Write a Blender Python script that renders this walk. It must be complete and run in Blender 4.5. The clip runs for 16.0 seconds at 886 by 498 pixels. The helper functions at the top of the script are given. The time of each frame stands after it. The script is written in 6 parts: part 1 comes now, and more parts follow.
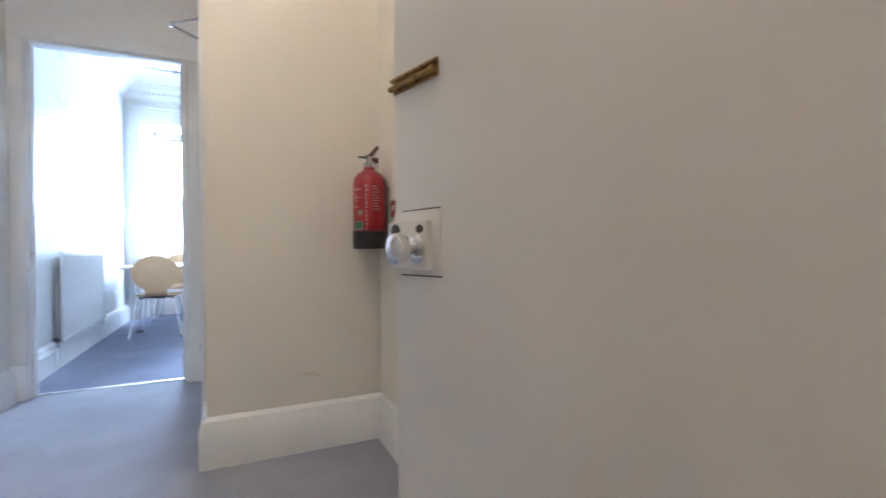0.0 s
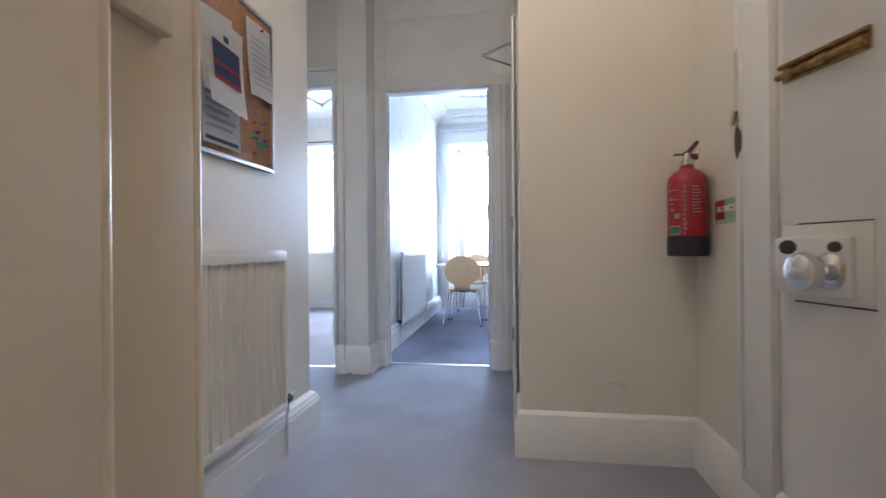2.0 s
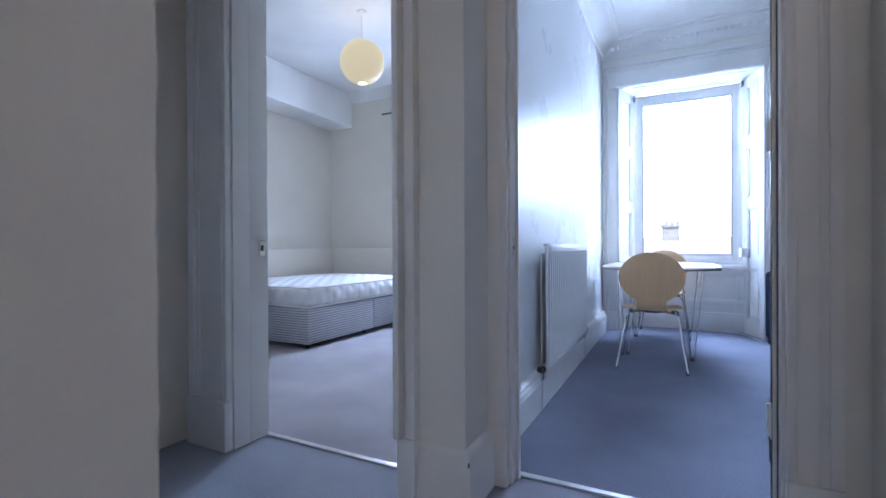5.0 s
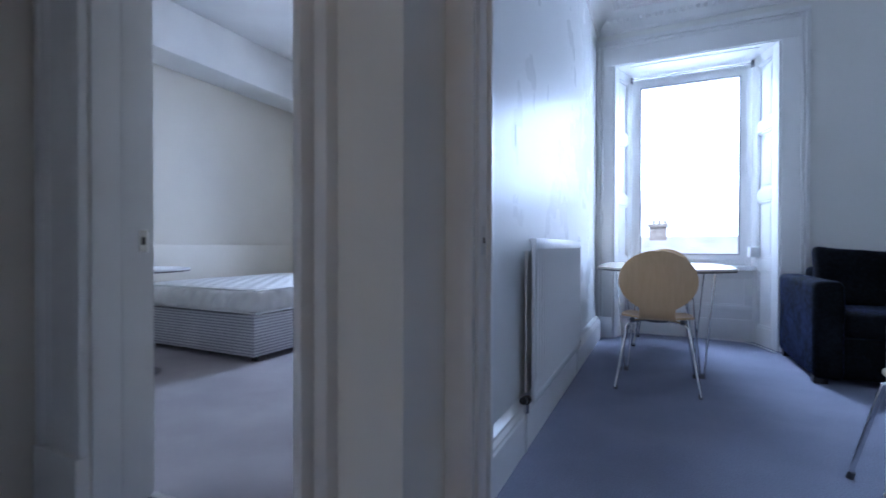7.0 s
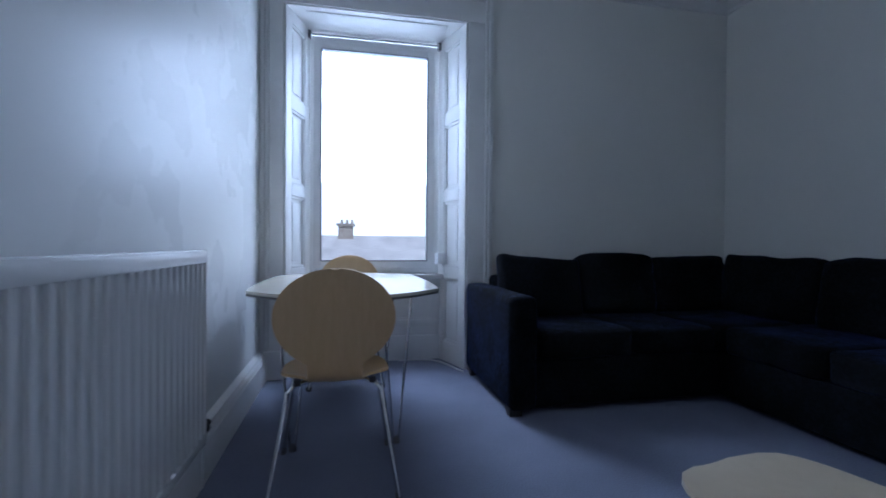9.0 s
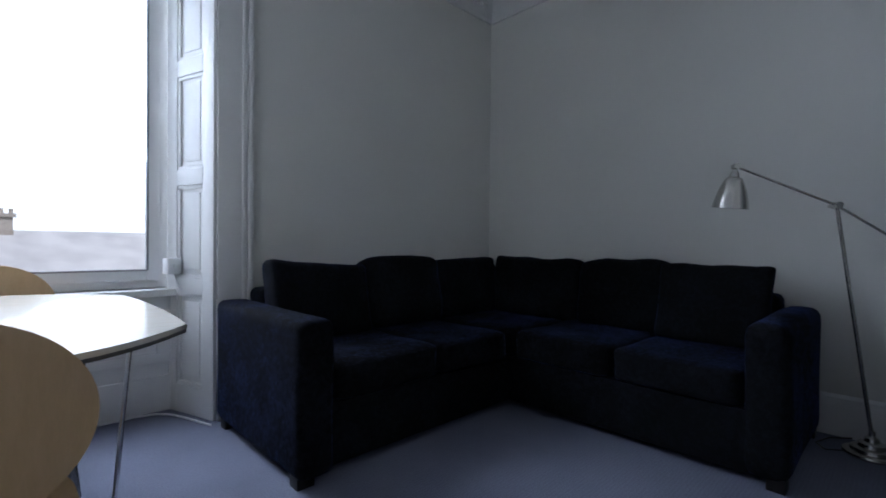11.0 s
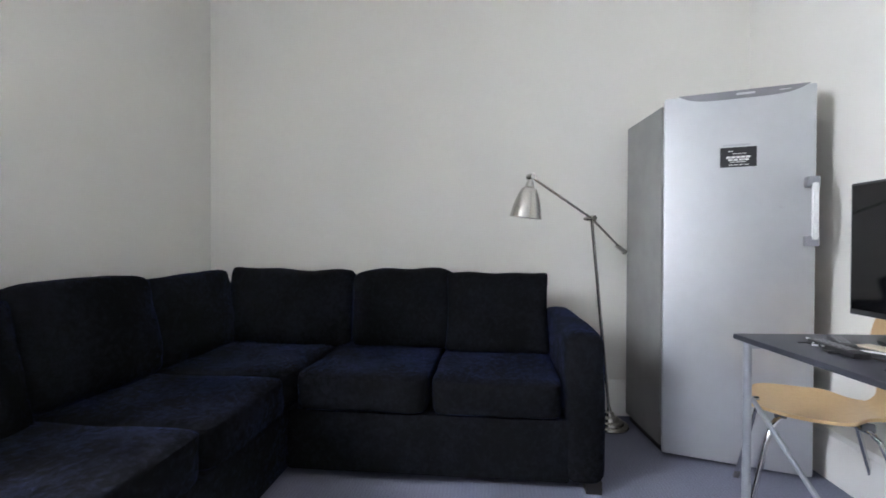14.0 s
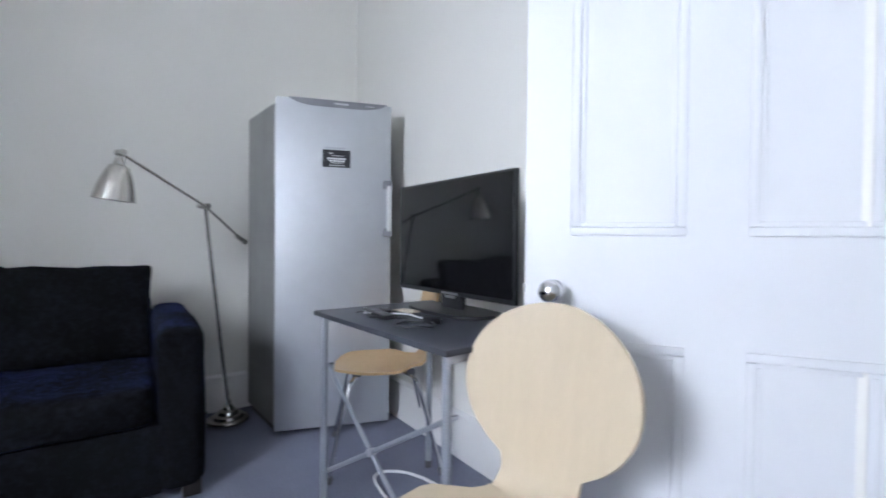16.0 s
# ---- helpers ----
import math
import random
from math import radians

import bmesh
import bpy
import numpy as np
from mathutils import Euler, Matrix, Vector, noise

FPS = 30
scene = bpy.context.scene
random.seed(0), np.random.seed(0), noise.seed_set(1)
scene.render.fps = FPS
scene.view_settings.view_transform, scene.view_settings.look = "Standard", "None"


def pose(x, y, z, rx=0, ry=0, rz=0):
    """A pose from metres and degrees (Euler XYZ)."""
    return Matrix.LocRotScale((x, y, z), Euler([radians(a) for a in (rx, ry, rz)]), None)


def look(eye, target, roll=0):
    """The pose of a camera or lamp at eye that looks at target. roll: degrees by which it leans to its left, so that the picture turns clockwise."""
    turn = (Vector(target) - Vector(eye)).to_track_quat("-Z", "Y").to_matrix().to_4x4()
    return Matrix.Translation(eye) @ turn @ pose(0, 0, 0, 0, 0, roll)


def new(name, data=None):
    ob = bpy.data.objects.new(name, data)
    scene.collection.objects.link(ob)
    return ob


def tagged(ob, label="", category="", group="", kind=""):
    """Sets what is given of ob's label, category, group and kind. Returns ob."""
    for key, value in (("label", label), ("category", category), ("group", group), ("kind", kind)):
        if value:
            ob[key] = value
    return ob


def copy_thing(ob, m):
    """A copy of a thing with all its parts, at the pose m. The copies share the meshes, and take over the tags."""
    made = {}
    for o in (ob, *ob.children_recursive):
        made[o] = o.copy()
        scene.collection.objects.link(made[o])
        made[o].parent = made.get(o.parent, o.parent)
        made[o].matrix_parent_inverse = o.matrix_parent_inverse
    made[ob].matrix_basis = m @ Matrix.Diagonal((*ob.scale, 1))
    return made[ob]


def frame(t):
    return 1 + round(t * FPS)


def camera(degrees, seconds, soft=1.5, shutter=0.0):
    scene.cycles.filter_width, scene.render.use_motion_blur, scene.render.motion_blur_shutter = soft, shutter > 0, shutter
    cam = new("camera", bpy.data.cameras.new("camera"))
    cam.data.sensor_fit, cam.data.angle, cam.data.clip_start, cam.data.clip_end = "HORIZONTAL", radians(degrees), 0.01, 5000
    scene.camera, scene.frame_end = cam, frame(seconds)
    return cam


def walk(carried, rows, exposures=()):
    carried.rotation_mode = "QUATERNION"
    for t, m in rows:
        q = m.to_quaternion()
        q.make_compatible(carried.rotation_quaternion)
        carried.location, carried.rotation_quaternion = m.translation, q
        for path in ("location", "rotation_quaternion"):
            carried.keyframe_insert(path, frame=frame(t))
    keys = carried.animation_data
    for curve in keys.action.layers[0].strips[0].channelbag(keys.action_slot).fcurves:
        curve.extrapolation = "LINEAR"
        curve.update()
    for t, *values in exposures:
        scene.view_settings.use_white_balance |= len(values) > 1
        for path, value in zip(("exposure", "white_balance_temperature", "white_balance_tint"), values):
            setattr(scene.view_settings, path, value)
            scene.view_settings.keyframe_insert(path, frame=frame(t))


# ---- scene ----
cam = camera(88.7, 16.0, soft=1.6, shutter=0.3)
PATH = [
    (0, (0.595, -0.543, 0.906), (1.433, 1.273, 0.901), -0.6),
    (0.5, (0.540, -0.565, 0.912), (0.995, 1.383, 0.912), -0.6),
    (1, (0.502, -0.575, 0.920), (0.668, 1.418, 0.926), -0.5),
    (1.5, (0.467, -0.578, 0.941), (0.382, 1.420, 0.946), -0.5),
    (2, (0.443, -0.509, 0.942), (0.148, 1.469, 0.942), -0.5),
    (2.5, (0.423, -0.299, 0.932), (-0.054, 1.644, 0.922), -0.6),
    (3, (0.389, -0.005, 0.905), (-0.234, 1.895, 0.895), -0.5),
    (3.5, (0.308, 0.339, 0.895), (-0.415, 2.204, 0.882), -0.6),
    (4, (0.210, 0.718, 0.887), (-0.592, 2.550, 0.879), -0.4),
    (4.5, (0.112, 1.091, 0.899), (-0.764, 2.889, 0.888), -0.4),
    (4.7, (0.065, 1.238, 0.899), (-0.830, 3.027, 0.891), -0.4),
    (6.8, (-0.115, 1.860, 0.890), (-1.060, 3.623, 0.876), 0.0),
    (7, (-0.130, 1.966, 0.884), (-0.995, 3.769, 0.869), 0.1),
    (7.2, (-0.148, 2.090, 0.884), (-0.917, 3.935, 0.864), 0.2),
    (7.5, (-0.153, 2.276, 0.898), (-0.732, 4.190, 0.870), 0.2),
    (8, (-0.149, 2.633, 0.891), (-0.392, 4.618, 0.868), 0.2),
    (8.5, (-0.124, 2.976, 0.899), (-0.045, 4.975, 0.876), 0.4),
    (9, (-0.102, 3.295, 0.944), (0.308, 5.253, 0.923), 0.4),
    (9.5, (-0.090, 3.565, 0.971), (0.644, 5.425, 0.951), 0.4),
    (10, (-0.074, 3.790, 0.975), (0.962, 5.501, 0.963), 0.4),
    (10.2, (-0.064, 3.845, 0.976), (1.047, 5.508, 0.958), 0.4),
    (12.3, (-0.025, 4.242, 0.935), (1.712, 5.232, 0.918), 0.1),
    (12.5, (0.039, 4.311, 0.934), (1.812, 5.236, 0.908), 0),
    (13, (0.199, 4.524, 0.934), (2.069, 5.233, 0.901), 0.1),
    (13.5, (0.241, 4.688, 0.968), (2.192, 5.127, 0.938), 0.3),
    (14, (0.235, 4.779, 1.023), (2.225, 4.981, 1.000), 0.2),
    (14.5, (0.235, 4.830, 1.060), (2.235, 4.820, 1.037), 0.2),
    (15, (0.212, 4.797, 1.074), (2.188, 4.494, 1.038), 0.3),
    (15.5, (0.201, 4.686, 1.032), (2.064, 3.960, 1.001), 0.4),
    (16, (0.148, 4.543, 0.993), (1.795, 3.409, 0.962), 0.6),
]
EXPOSURES = [
    (0, 1.08, 4850, 10.5), (2.5, 0.45, 5000, 13.5), (4.5, -0.12, 4780, 16), (7, -0.68, 4780, 15.5), (7.5, -0.95, 4800, 15),
    (8, -0.95, 4780, 14.5), (8.5, -1.22, 4820, 14), (10, -1.97, 5050, 13), (12.5, 0.0, 6200, 14.5), (13, 0.13, 6250, 15), (14.5, 0.52, 6450, 14.5), (16, 0.12, 5950, 15),
]
walk(cam, [(t, look(eye, target, roll)) for t, eye, target, roll in PATH], EXPOSURES)

# ---- world, sun and lamps ----
world = bpy.data.worlds.new("world")
scene.world = world
world.use_nodes = True
wn, wl = world.node_tree.nodes, world.node_tree.links
sky = wn.new("ShaderNodeTexSky")
sky.sky_type = "NISHITA"
sky.sun_disc = False
sky.sun_elevation, sky.sun_rotation = radians(50), radians(170)
sky.air_density, sky.dust_density = 1.0, 4.0
wl.new(sky.outputs["Color"], wn["Background"].inputs["Color"])
wn["Background"].inputs["Strength"].default_value = 0.15

sun = new("sun", bpy.data.lights.new("sun", "SUN"))
sun.data.energy, sun.data.angle, sun.data.color = 5.0, radians(4), (1.0, 0.95, 0.88)
sun.matrix_basis = look((0, 0, 0), (0.1, 0.64, -0.77))


def window_lamp(name, x, y, z, w, h, watts):
    """Stands in for the sky's light in a window opening; shines into the room."""
    lamp = new(name, bpy.data.lights.new(name, "AREA"))
    lamp.data.shape, lamp.data.size, lamp.data.size_y = "RECTANGLE", w, h
    lamp.data.energy, lamp.data.color = watts, (0.86, 0.93, 1.0)
    lamp.matrix_basis = look((x, y, z), (x, y - 1, z - 0.42))
    return lamp


window_lamp("sky_light", 0.11, 7.40, 2.26, 1.15, 1.60, 155)
window_lamp("sky_light", -2.585, 7.40, 2.30, 1.15, 1.50, 135)
# Hall lamp, then an added fill lamp on the unseen landing.
for x, y, z, watts in ((0.34, 0.55, 2.76, 12), (0.45, -1.35, 2.42, 10)):
    bulb = new("unseen_bulb", bpy.data.lights.new("unseen_bulb", "POINT"))
    bulb.data.energy, bulb.data.color, bulb.data.shadow_soft_size = watts, (1.0, 0.74, 0.47), 0.16
    bulb.location = (x, y, z)
glow = new("lantern_bulb", bpy.data.lights.new("lantern_bulb", "POINT"))
glow.data.energy, glow.data.color, glow.data.shadow_soft_size = 3, (1.0, 0.75, 0.45), 0.05
glow.location = (-2.56, 4.80, 2.61)


# ---- materials ----
def material(name, color, rough=0.6, metal=0.0, color2=None, scale=8.0, bump=0.0, bump_scale=60.0, coat=0.0,
             speck=0.0, speck_scale=150.0, rough2=None, stretch=(1, 1, 1), per_object=0.0):
    m = bpy.data.materials.new(name)
    m.use_nodes = True
    n, l = m.node_tree.nodes, m.node_tree.links
    b = n["Principled BSDF"]
    b.inputs["Roughness"].default_value, b.inputs["Metallic"].default_value = rough, metal
    b.inputs["Coat Weight"].default_value = coat
    coord = n.new("ShaderNodeTexCoord")
    mapping = n.new("ShaderNodeMapping")
    mapping.inputs["Scale"].default_value = stretch
    l.new(coord.outputs["Object"], mapping.inputs["Vector"])
    big = n.new("ShaderNodeTexNoise")
    big.inputs["Scale"].default_value, big.inputs["Detail"].default_value = scale, 5
    l.new(mapping.outputs["Vector"], big.inputs["Vector"])
    mix = n.new("ShaderNodeMix")
    mix.data_type = "RGBA"
    c2 = color2 or tuple(c * 0.88 for c in color)
    mix.inputs["A"].default_value, mix.inputs["B"].default_value = (*color, 1), (*c2, 1)
    ramp = n.new("ShaderNodeMapRange")
    ramp.inputs["From Min"].default_value, ramp.inputs["From Max"].default_value = 0.35, 0.7
    l.new(big.outputs["Fac"], ramp.inputs["Value"])
    l.new(ramp.outputs["Result"], mix.inputs["Factor"])
    out = mix.outputs["Result"]
    if speck:
        fine = n.new("ShaderNodeTexNoise")
        fine.inputs["Scale"].default_value, fine.inputs["Detail"].default_value = speck_scale, 3
        l.new(mapping.outputs["Vector"], fine.inputs["Vector"])
        fr = n.new("ShaderNodeMapRange")
        fr.inputs["From Min"].default_value, fr.inputs["From Max"].default_value = 0.3, 0.7
        fr.inputs["To Min"].default_value, fr.inputs["To Max"].default_value = 1 - speck, 1 + speck
        l.new(fine.outputs["Fac"], fr.inputs["Value"])
        mul = n.new("ShaderNodeVectorMath")
        mul.operation = "SCALE"
        l.new(out, mul.inputs[0])
        l.new(fr.outputs["Result"], mul.inputs["Scale"])
        out = mul.outputs["Vector"]
    if per_object:
        info = n.new("ShaderNodeObjectInfo")
        orr = n.new("ShaderNodeMapRange")
        orr.inputs["To Min"].default_value, orr.inputs["To Max"].default_value = 1 - per_object, 1 + per_object
        l.new(info.outputs["Random"], orr.inputs["Value"])
        mul2 = n.new("ShaderNodeVectorMath")
        mul2.operation = "SCALE"
        l.new(out, mul2.inputs[0])
        l.new(orr.outputs["Result"], mul2.inputs["Scale"])
        out = mul2.outputs["Vector"]
    l.new(out, b.inputs["Base Color"])
    if rough2 is not None:
        rr = n.new("ShaderNodeMapRange")
        rr.inputs["From Min"].default_value, rr.inputs["From Max"].default_value = 0.3, 0.7
        rr.inputs["To Min"].default_value, rr.inputs["To Max"].default_value = rough, rough2
        l.new(big.outputs["Fac"], rr.inputs["Value"])
        l.new(rr.outputs["Result"], b.inputs["Roughness"])
    if bump:
        bn = n.new("ShaderNodeTexNoise")
        bn.inputs["Scale"].default_value, bn.inputs["Detail"].default_value = bump_scale, 4
        l.new(mapping.outputs["Vector"], bn.inputs["Vector"])
        bu = n.new("ShaderNodeBump")
        bu.inputs["Strength"].default_value, bu.inputs["Distance"].default_value = bump, 0.01
        l.new(bn.outputs["Fac"], bu.inputs["Height"])
        l.new(bu.outputs["Normal"], b.inputs["Normal"])
    return m


def wave_material(name, color, color2, scale, rough, bump=0.3, axis="X", speck_scale=220.0, mixer=0.5):
    """Fine ribs or weave: bands crossed with noise, in colour and relief."""
    m = bpy.data.materials.new(name)
    m.use_nodes = True
    n, l = m.node_tree.nodes, m.node_tree.links
    b = n["Principled BSDF"]
    b.inputs["Roughness"].default_value = rough
    coord = n.new("ShaderNodeTexCoord")
    wave = n.new("ShaderNodeTexWave")
    wave.bands_direction = axis
    wave.inputs["Scale"].default_value, wave.inputs["Distortion"].default_value = scale, 1.5
    wave.inputs["Detail"].default_value, wave.inputs["Detail Scale"].default_value = 2, 3
    l.new(coord.outputs["Object"], wave.inputs["Vector"])
    fine = n.new("ShaderNodeTexNoise")
    fine.inputs["Scale"].default_value, fine.inputs["Detail"].default_value = speck_scale, 4
    l.new(coord.outputs["Object"], fine.inputs["Vector"])
    big = n.new("ShaderNodeTexNoise")
    big.inputs["Scale"].default_value, big.inputs["Detail"].default_value = 2.2, 6
    l.new(coord.outputs["Object"], big.inputs["Vector"])
    add = n.new("ShaderNodeMix")
    add.inputs["Factor"].default_value = mixer
    l.new(wave.outputs["Fac"], add.inputs["A"])
    l.new(fine.outputs["Fac"], add.inputs["B"])
    mix = n.new("ShaderNodeMix")
    mix.data_type = "RGBA"
    mix.inputs["A"].default_value, mix.inputs["B"].default_value = (*color, 1), (*color2, 1)
    l.new(add.outputs["Result"], mix.inputs["Factor"])
    patch = n.new("ShaderNodeMapRange")
    patch.inputs["From Min"].default_value, patch.inputs["From Max"].default_value = 0.3, 0.7
    patch.inputs["To Min"].default_value, patch.inputs["To Max"].default_value = 0.86, 1.1
    l.new(big.outputs["Fac"], patch.inputs["Value"])
    mul = n.new("ShaderNodeVectorMath")
    mul.operation = "SCALE"
    l.new(mix.outputs["Result"], mul.inputs[0])
    l.new(patch.outputs["Result"], mul.inputs["Scale"])
    l.new(mul.outputs["Vector"], b.inputs["Base Color"])
    bu = n.new("ShaderNodeBump")
    bu.inputs["Strength"].default_value, bu.inputs["Distance"].default_value = bump, 0.004
    l.new(add.outputs["Result"], bu.inputs["Height"])
    l.new(bu.outputs["Normal"], b.inputs["Normal"])
    return m


WALL = material("magnolia_emulsion", (0.79, 0.745, 0.655), 0.45, scale=1.6, color2=(0.75, 0.705, 0.615), bump=0.06, bump_scale=180, speck=0.015)
GLOSSWALL = material("white_silk_wall", (0.80, 0.805, 0.79), 0.24, scale=2.2, color2=(0.785, 0.79, 0.775), bump=0.022, bump_scale=5, rough2=0.33)
GLOSSWALL.node_tree.nodes["Principled BSDF"].inputs["Specular IOR Level"].default_value = 0.045
LIVWALL = material("pale_wall_paint", (0.82, 0.805, 0.755), 0.5, scale=1.3, color2=(0.79, 0.775, 0.725), bump=0.06, bump_scale=160)
CEIL = material("ceiling_paint", (0.85, 0.84, 0.82), 0.8, scale=1.5, bump=0.05, bump_scale=90)
GLOSS = material("white_gloss_woodwork", (0.83, 0.825, 0.81), 0.28, scale=4, color2=(0.79, 0.78, 0.76), bump=0.05, bump_scale=40, rough2=0.42)
DOORPAINT = material("white_door_paint", (0.75, 0.755, 0.77), 0.34, scale=3, color2=(0.71, 0.715, 0.73), bump=0.05, bump_scale=60, rough2=0.45)
JAMBPAINT = material("old_cream_gloss", (0.76, 0.68, 0.54), 0.35, scale=3, color2=(0.70, 0.61, 0.47), bump=0.06, bump_scale=30)
FRONTPAINT = material("cream_door_paint", (0.74, 0.72, 0.69), 0.4, scale=2, color2=(0.69, 0.67, 0.64), bump=0.04, bump_scale=70)
PVC = material("white_upvc", (0.86, 0.86, 0.86), 0.28, scale=3)
CARPET = wave_material("blue_grey_cord_carpet", (0.21, 0.22, 0.265), (0.50, 0.51, 0.58), 20, 0.95, 0.5, "Y", 170, 0.93)
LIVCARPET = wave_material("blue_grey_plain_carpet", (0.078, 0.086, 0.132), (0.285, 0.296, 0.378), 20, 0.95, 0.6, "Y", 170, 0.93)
BEDCARPET = wave_material("lilac_grey_carpet", (0.30, 0.28, 0.29), (0.42, 0.39, 0.41), 30, 0.95, 0.5, "X")
METALBAR = material("threshold_aluminium", (0.80, 0.80, 0.80), 0.3, 1.0, scale=30)
RADPAINT = material("radiator_enamel", (0.78, 0.75, 0.68), 0.16, scale=3, color2=(0.75, 0.72, 0.64))
RADWHITE = material("white_radiator_enamel", (0.80, 0.80, 0.79), 0.25, scale=3)
CHROME = material("chrome", (0.78, 0.78, 0.80), 0.12, 1.0, scale=20, rough2=0.2)
NICKEL = material("brushed_nickel", (0.62, 0.60, 0.56), 0.27, 1.0, scale=60, stretch=(1, 1, 0.1))
BRASS = material("old_brass", (0.42, 0.28, 0.10), 0.40, 1.0, scale=60, color2=(0.20, 0.12, 0.05))
DARKMETAL = material("tarnished_metal", (0.10, 0.09, 0.08), 0.5, 0.8, scale=80)
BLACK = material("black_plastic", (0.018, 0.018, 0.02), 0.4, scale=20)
RUBBER = material("grey_rubber", (0.09, 0.09, 0.10), 0.7, scale=20)
BEECH = material("beech_plywood", (0.61, 0.42, 0.22), 0.38, scale=5, color2=(0.57, 0.385, 0.195), stretch=(11, 11, 1.0), speck=0.03, speck_scale=30, coat=0.15)
BIRCH = material("pale_birch_veneer", (0.53, 0.44, 0.315), 0.36, scale=4, color2=(0.505, 0.42, 0.30), stretch=(9, 9, 1.0), speck=0.02, speck_scale=30, coat=0.15)
TABLETOP = material("pale_table_veneer", (0.72, 0.66, 0.55), 0.22, scale=5, color2=(0.68, 0.61, 0.49), stretch=(1.5, 14, 1), coat=0.3)
EDGE = material("dark_table_edge", (0.10, 0.09, 0.08), 0.5, scale=30)


def velour(name):
    """Crushed pile: patches of nap lying two ways, dark against the pile and bluer along it."""
    m = bpy.data.materials.new(name)
    m.use_nodes = True
    n, l = m.node_tree.nodes, m.node_tree.links
    b = n["Principled BSDF"]
    coord = n.new("ShaderNodeTexCoord")
    nap = n.new("ShaderNodeTexNoise")
    nap.inputs["Scale"].default_value, nap.inputs["Detail"].default_value, nap.inputs["Distortion"].default_value = 44, 7, 0.6
    nap.inputs["Roughness"].default_value = 0.62
    broad = n.new("ShaderNodeTexNoise")
    broad.inputs["Scale"].default_value, broad.inputs["Detail"].default_value = 4, 3
    for t in (nap, broad):
        l.new(coord.outputs["Object"], t.inputs["Vector"])
    both = n.new("ShaderNodeMix")
    both.inputs["Factor"].default_value = 0.4
    l.new(nap.outputs["Fac"], both.inputs["A"])
    l.new(broad.outputs["Fac"], both.inputs["B"])
    sharp = n.new("ShaderNodeMapRange")
    sharp.inputs["From Min"].default_value, sharp.inputs["From Max"].default_value = 0.44, 0.62
    l.new(both.outputs["Result"], sharp.inputs["Value"])
    mix = n.new("ShaderNodeMix")
    mix.data_type = "RGBA"
    mix.inputs["A"].default_value, mix.inputs["B"].default_value = (0.0062, 0.0064, 0.0072, 1), (0.0125, 0.0135, 0.0180, 1)
    l.new(sharp.outputs["Result"], mix.inputs["Factor"])
    l.new(mix.outputs["Result"], b.inputs["Base Color"])
    sheen = n.new("ShaderNodeMapRange")
    sheen.inputs["To Min"].default_value, sheen.inputs["To Max"].default_value = 0.02, 0.33
    l.new(sharp.outputs["Result"], sheen.inputs["Value"])
    l.new(sheen.outputs["Result"], b.inputs["Sheen Weight"])
    b.inputs["Sheen Roughness"].default_value = 0.30
    b.inputs["Sheen Tint"].default_value = (0.11, 0.19, 0.64, 1)
    b.inputs["Roughness"].default_value, b.inputs["Specular IOR Level"].default_value = 0.9, 0.04
    pile = n.new("ShaderNodeTexNoise")
    pile.inputs["Scale"].default_value, pile.inputs["Detail"].default_value = 240, 3
    l.new(coord.outputs["Object"], pile.inputs["Vector"])
    bu = n.new("ShaderNodeBump")
    bu.inputs["Strength"].default_value, bu.inputs["Distance"].default_value = 0.35, 0.008
    l.new(pile.outputs["Fac"], bu.inputs["Height"])
    l.new(bu.outputs["Normal"], b.inputs["Normal"])
    return m


SOFA = velour("navy_velour")
DARKWOOD = material("dark_wood", (0.012, 0.009, 0.008), 0.4, scale=20)
SILVER = material("silver_fridge_steel", (0.55, 0.565, 0.59), 0.47, 0.65, scale=9, color2=(0.52, 0.535, 0.56), bump=0.04, bump_scale=14)
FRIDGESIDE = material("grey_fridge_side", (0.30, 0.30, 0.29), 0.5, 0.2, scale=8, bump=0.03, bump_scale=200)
FRIDGETRIM = material("grey_plastic_trim", (0.25, 0.25, 0.27), 0.4, scale=9)
LABELBLACK = material("black_label", (0.02, 0.02, 0.025), 0.5, scale=30)
PAPER = material("white_paper", (0.80, 0.80, 0.80), 0.7, scale=20, color2=(0.76, 0.76, 0.75))
NAVYINK = material("navy_print", (0.05, 0.07, 0.16), 0.6, scale=40)
REDINK = material("red_print", (0.45, 0.05, 0.06), 0.6, scale=40)
GREYINK = material("grey_print", (0.45, 0.46, 0.50), 0.7, scale=60)
CORK = material("cork", (0.36, 0.19, 0.09), 0.9, scale=60, color2=(0.25, 0.12, 0.05), bump=0.4, bump_scale=220, speck=0.25, speck_scale=300)
ALU = material("anodised_aluminium", (0.62, 0.63, 0.65), 0.35, 0.9, scale=30)
CREAMWOOD = material("cream_painted_wood", (0.70, 0.62, 0.47), 0.5, scale=10)
EXTRED = material("extinguisher_red", (0.34, 0.012, 0.020), 0.28, scale=10, coat=0.4)
GREEN = material("green_sign", (0.10, 0.36, 0.16), 0.5, scale=20)
DESKTOP = material("charcoal_laminate", (0.045, 0.048, 0.062), 0.42, scale=9, speck=0.1, speck_scale=200)
TUBEGREY = material("grey_tube_paint", (0.36, 0.38, 0.42), 0.35, 0.5, scale=9)
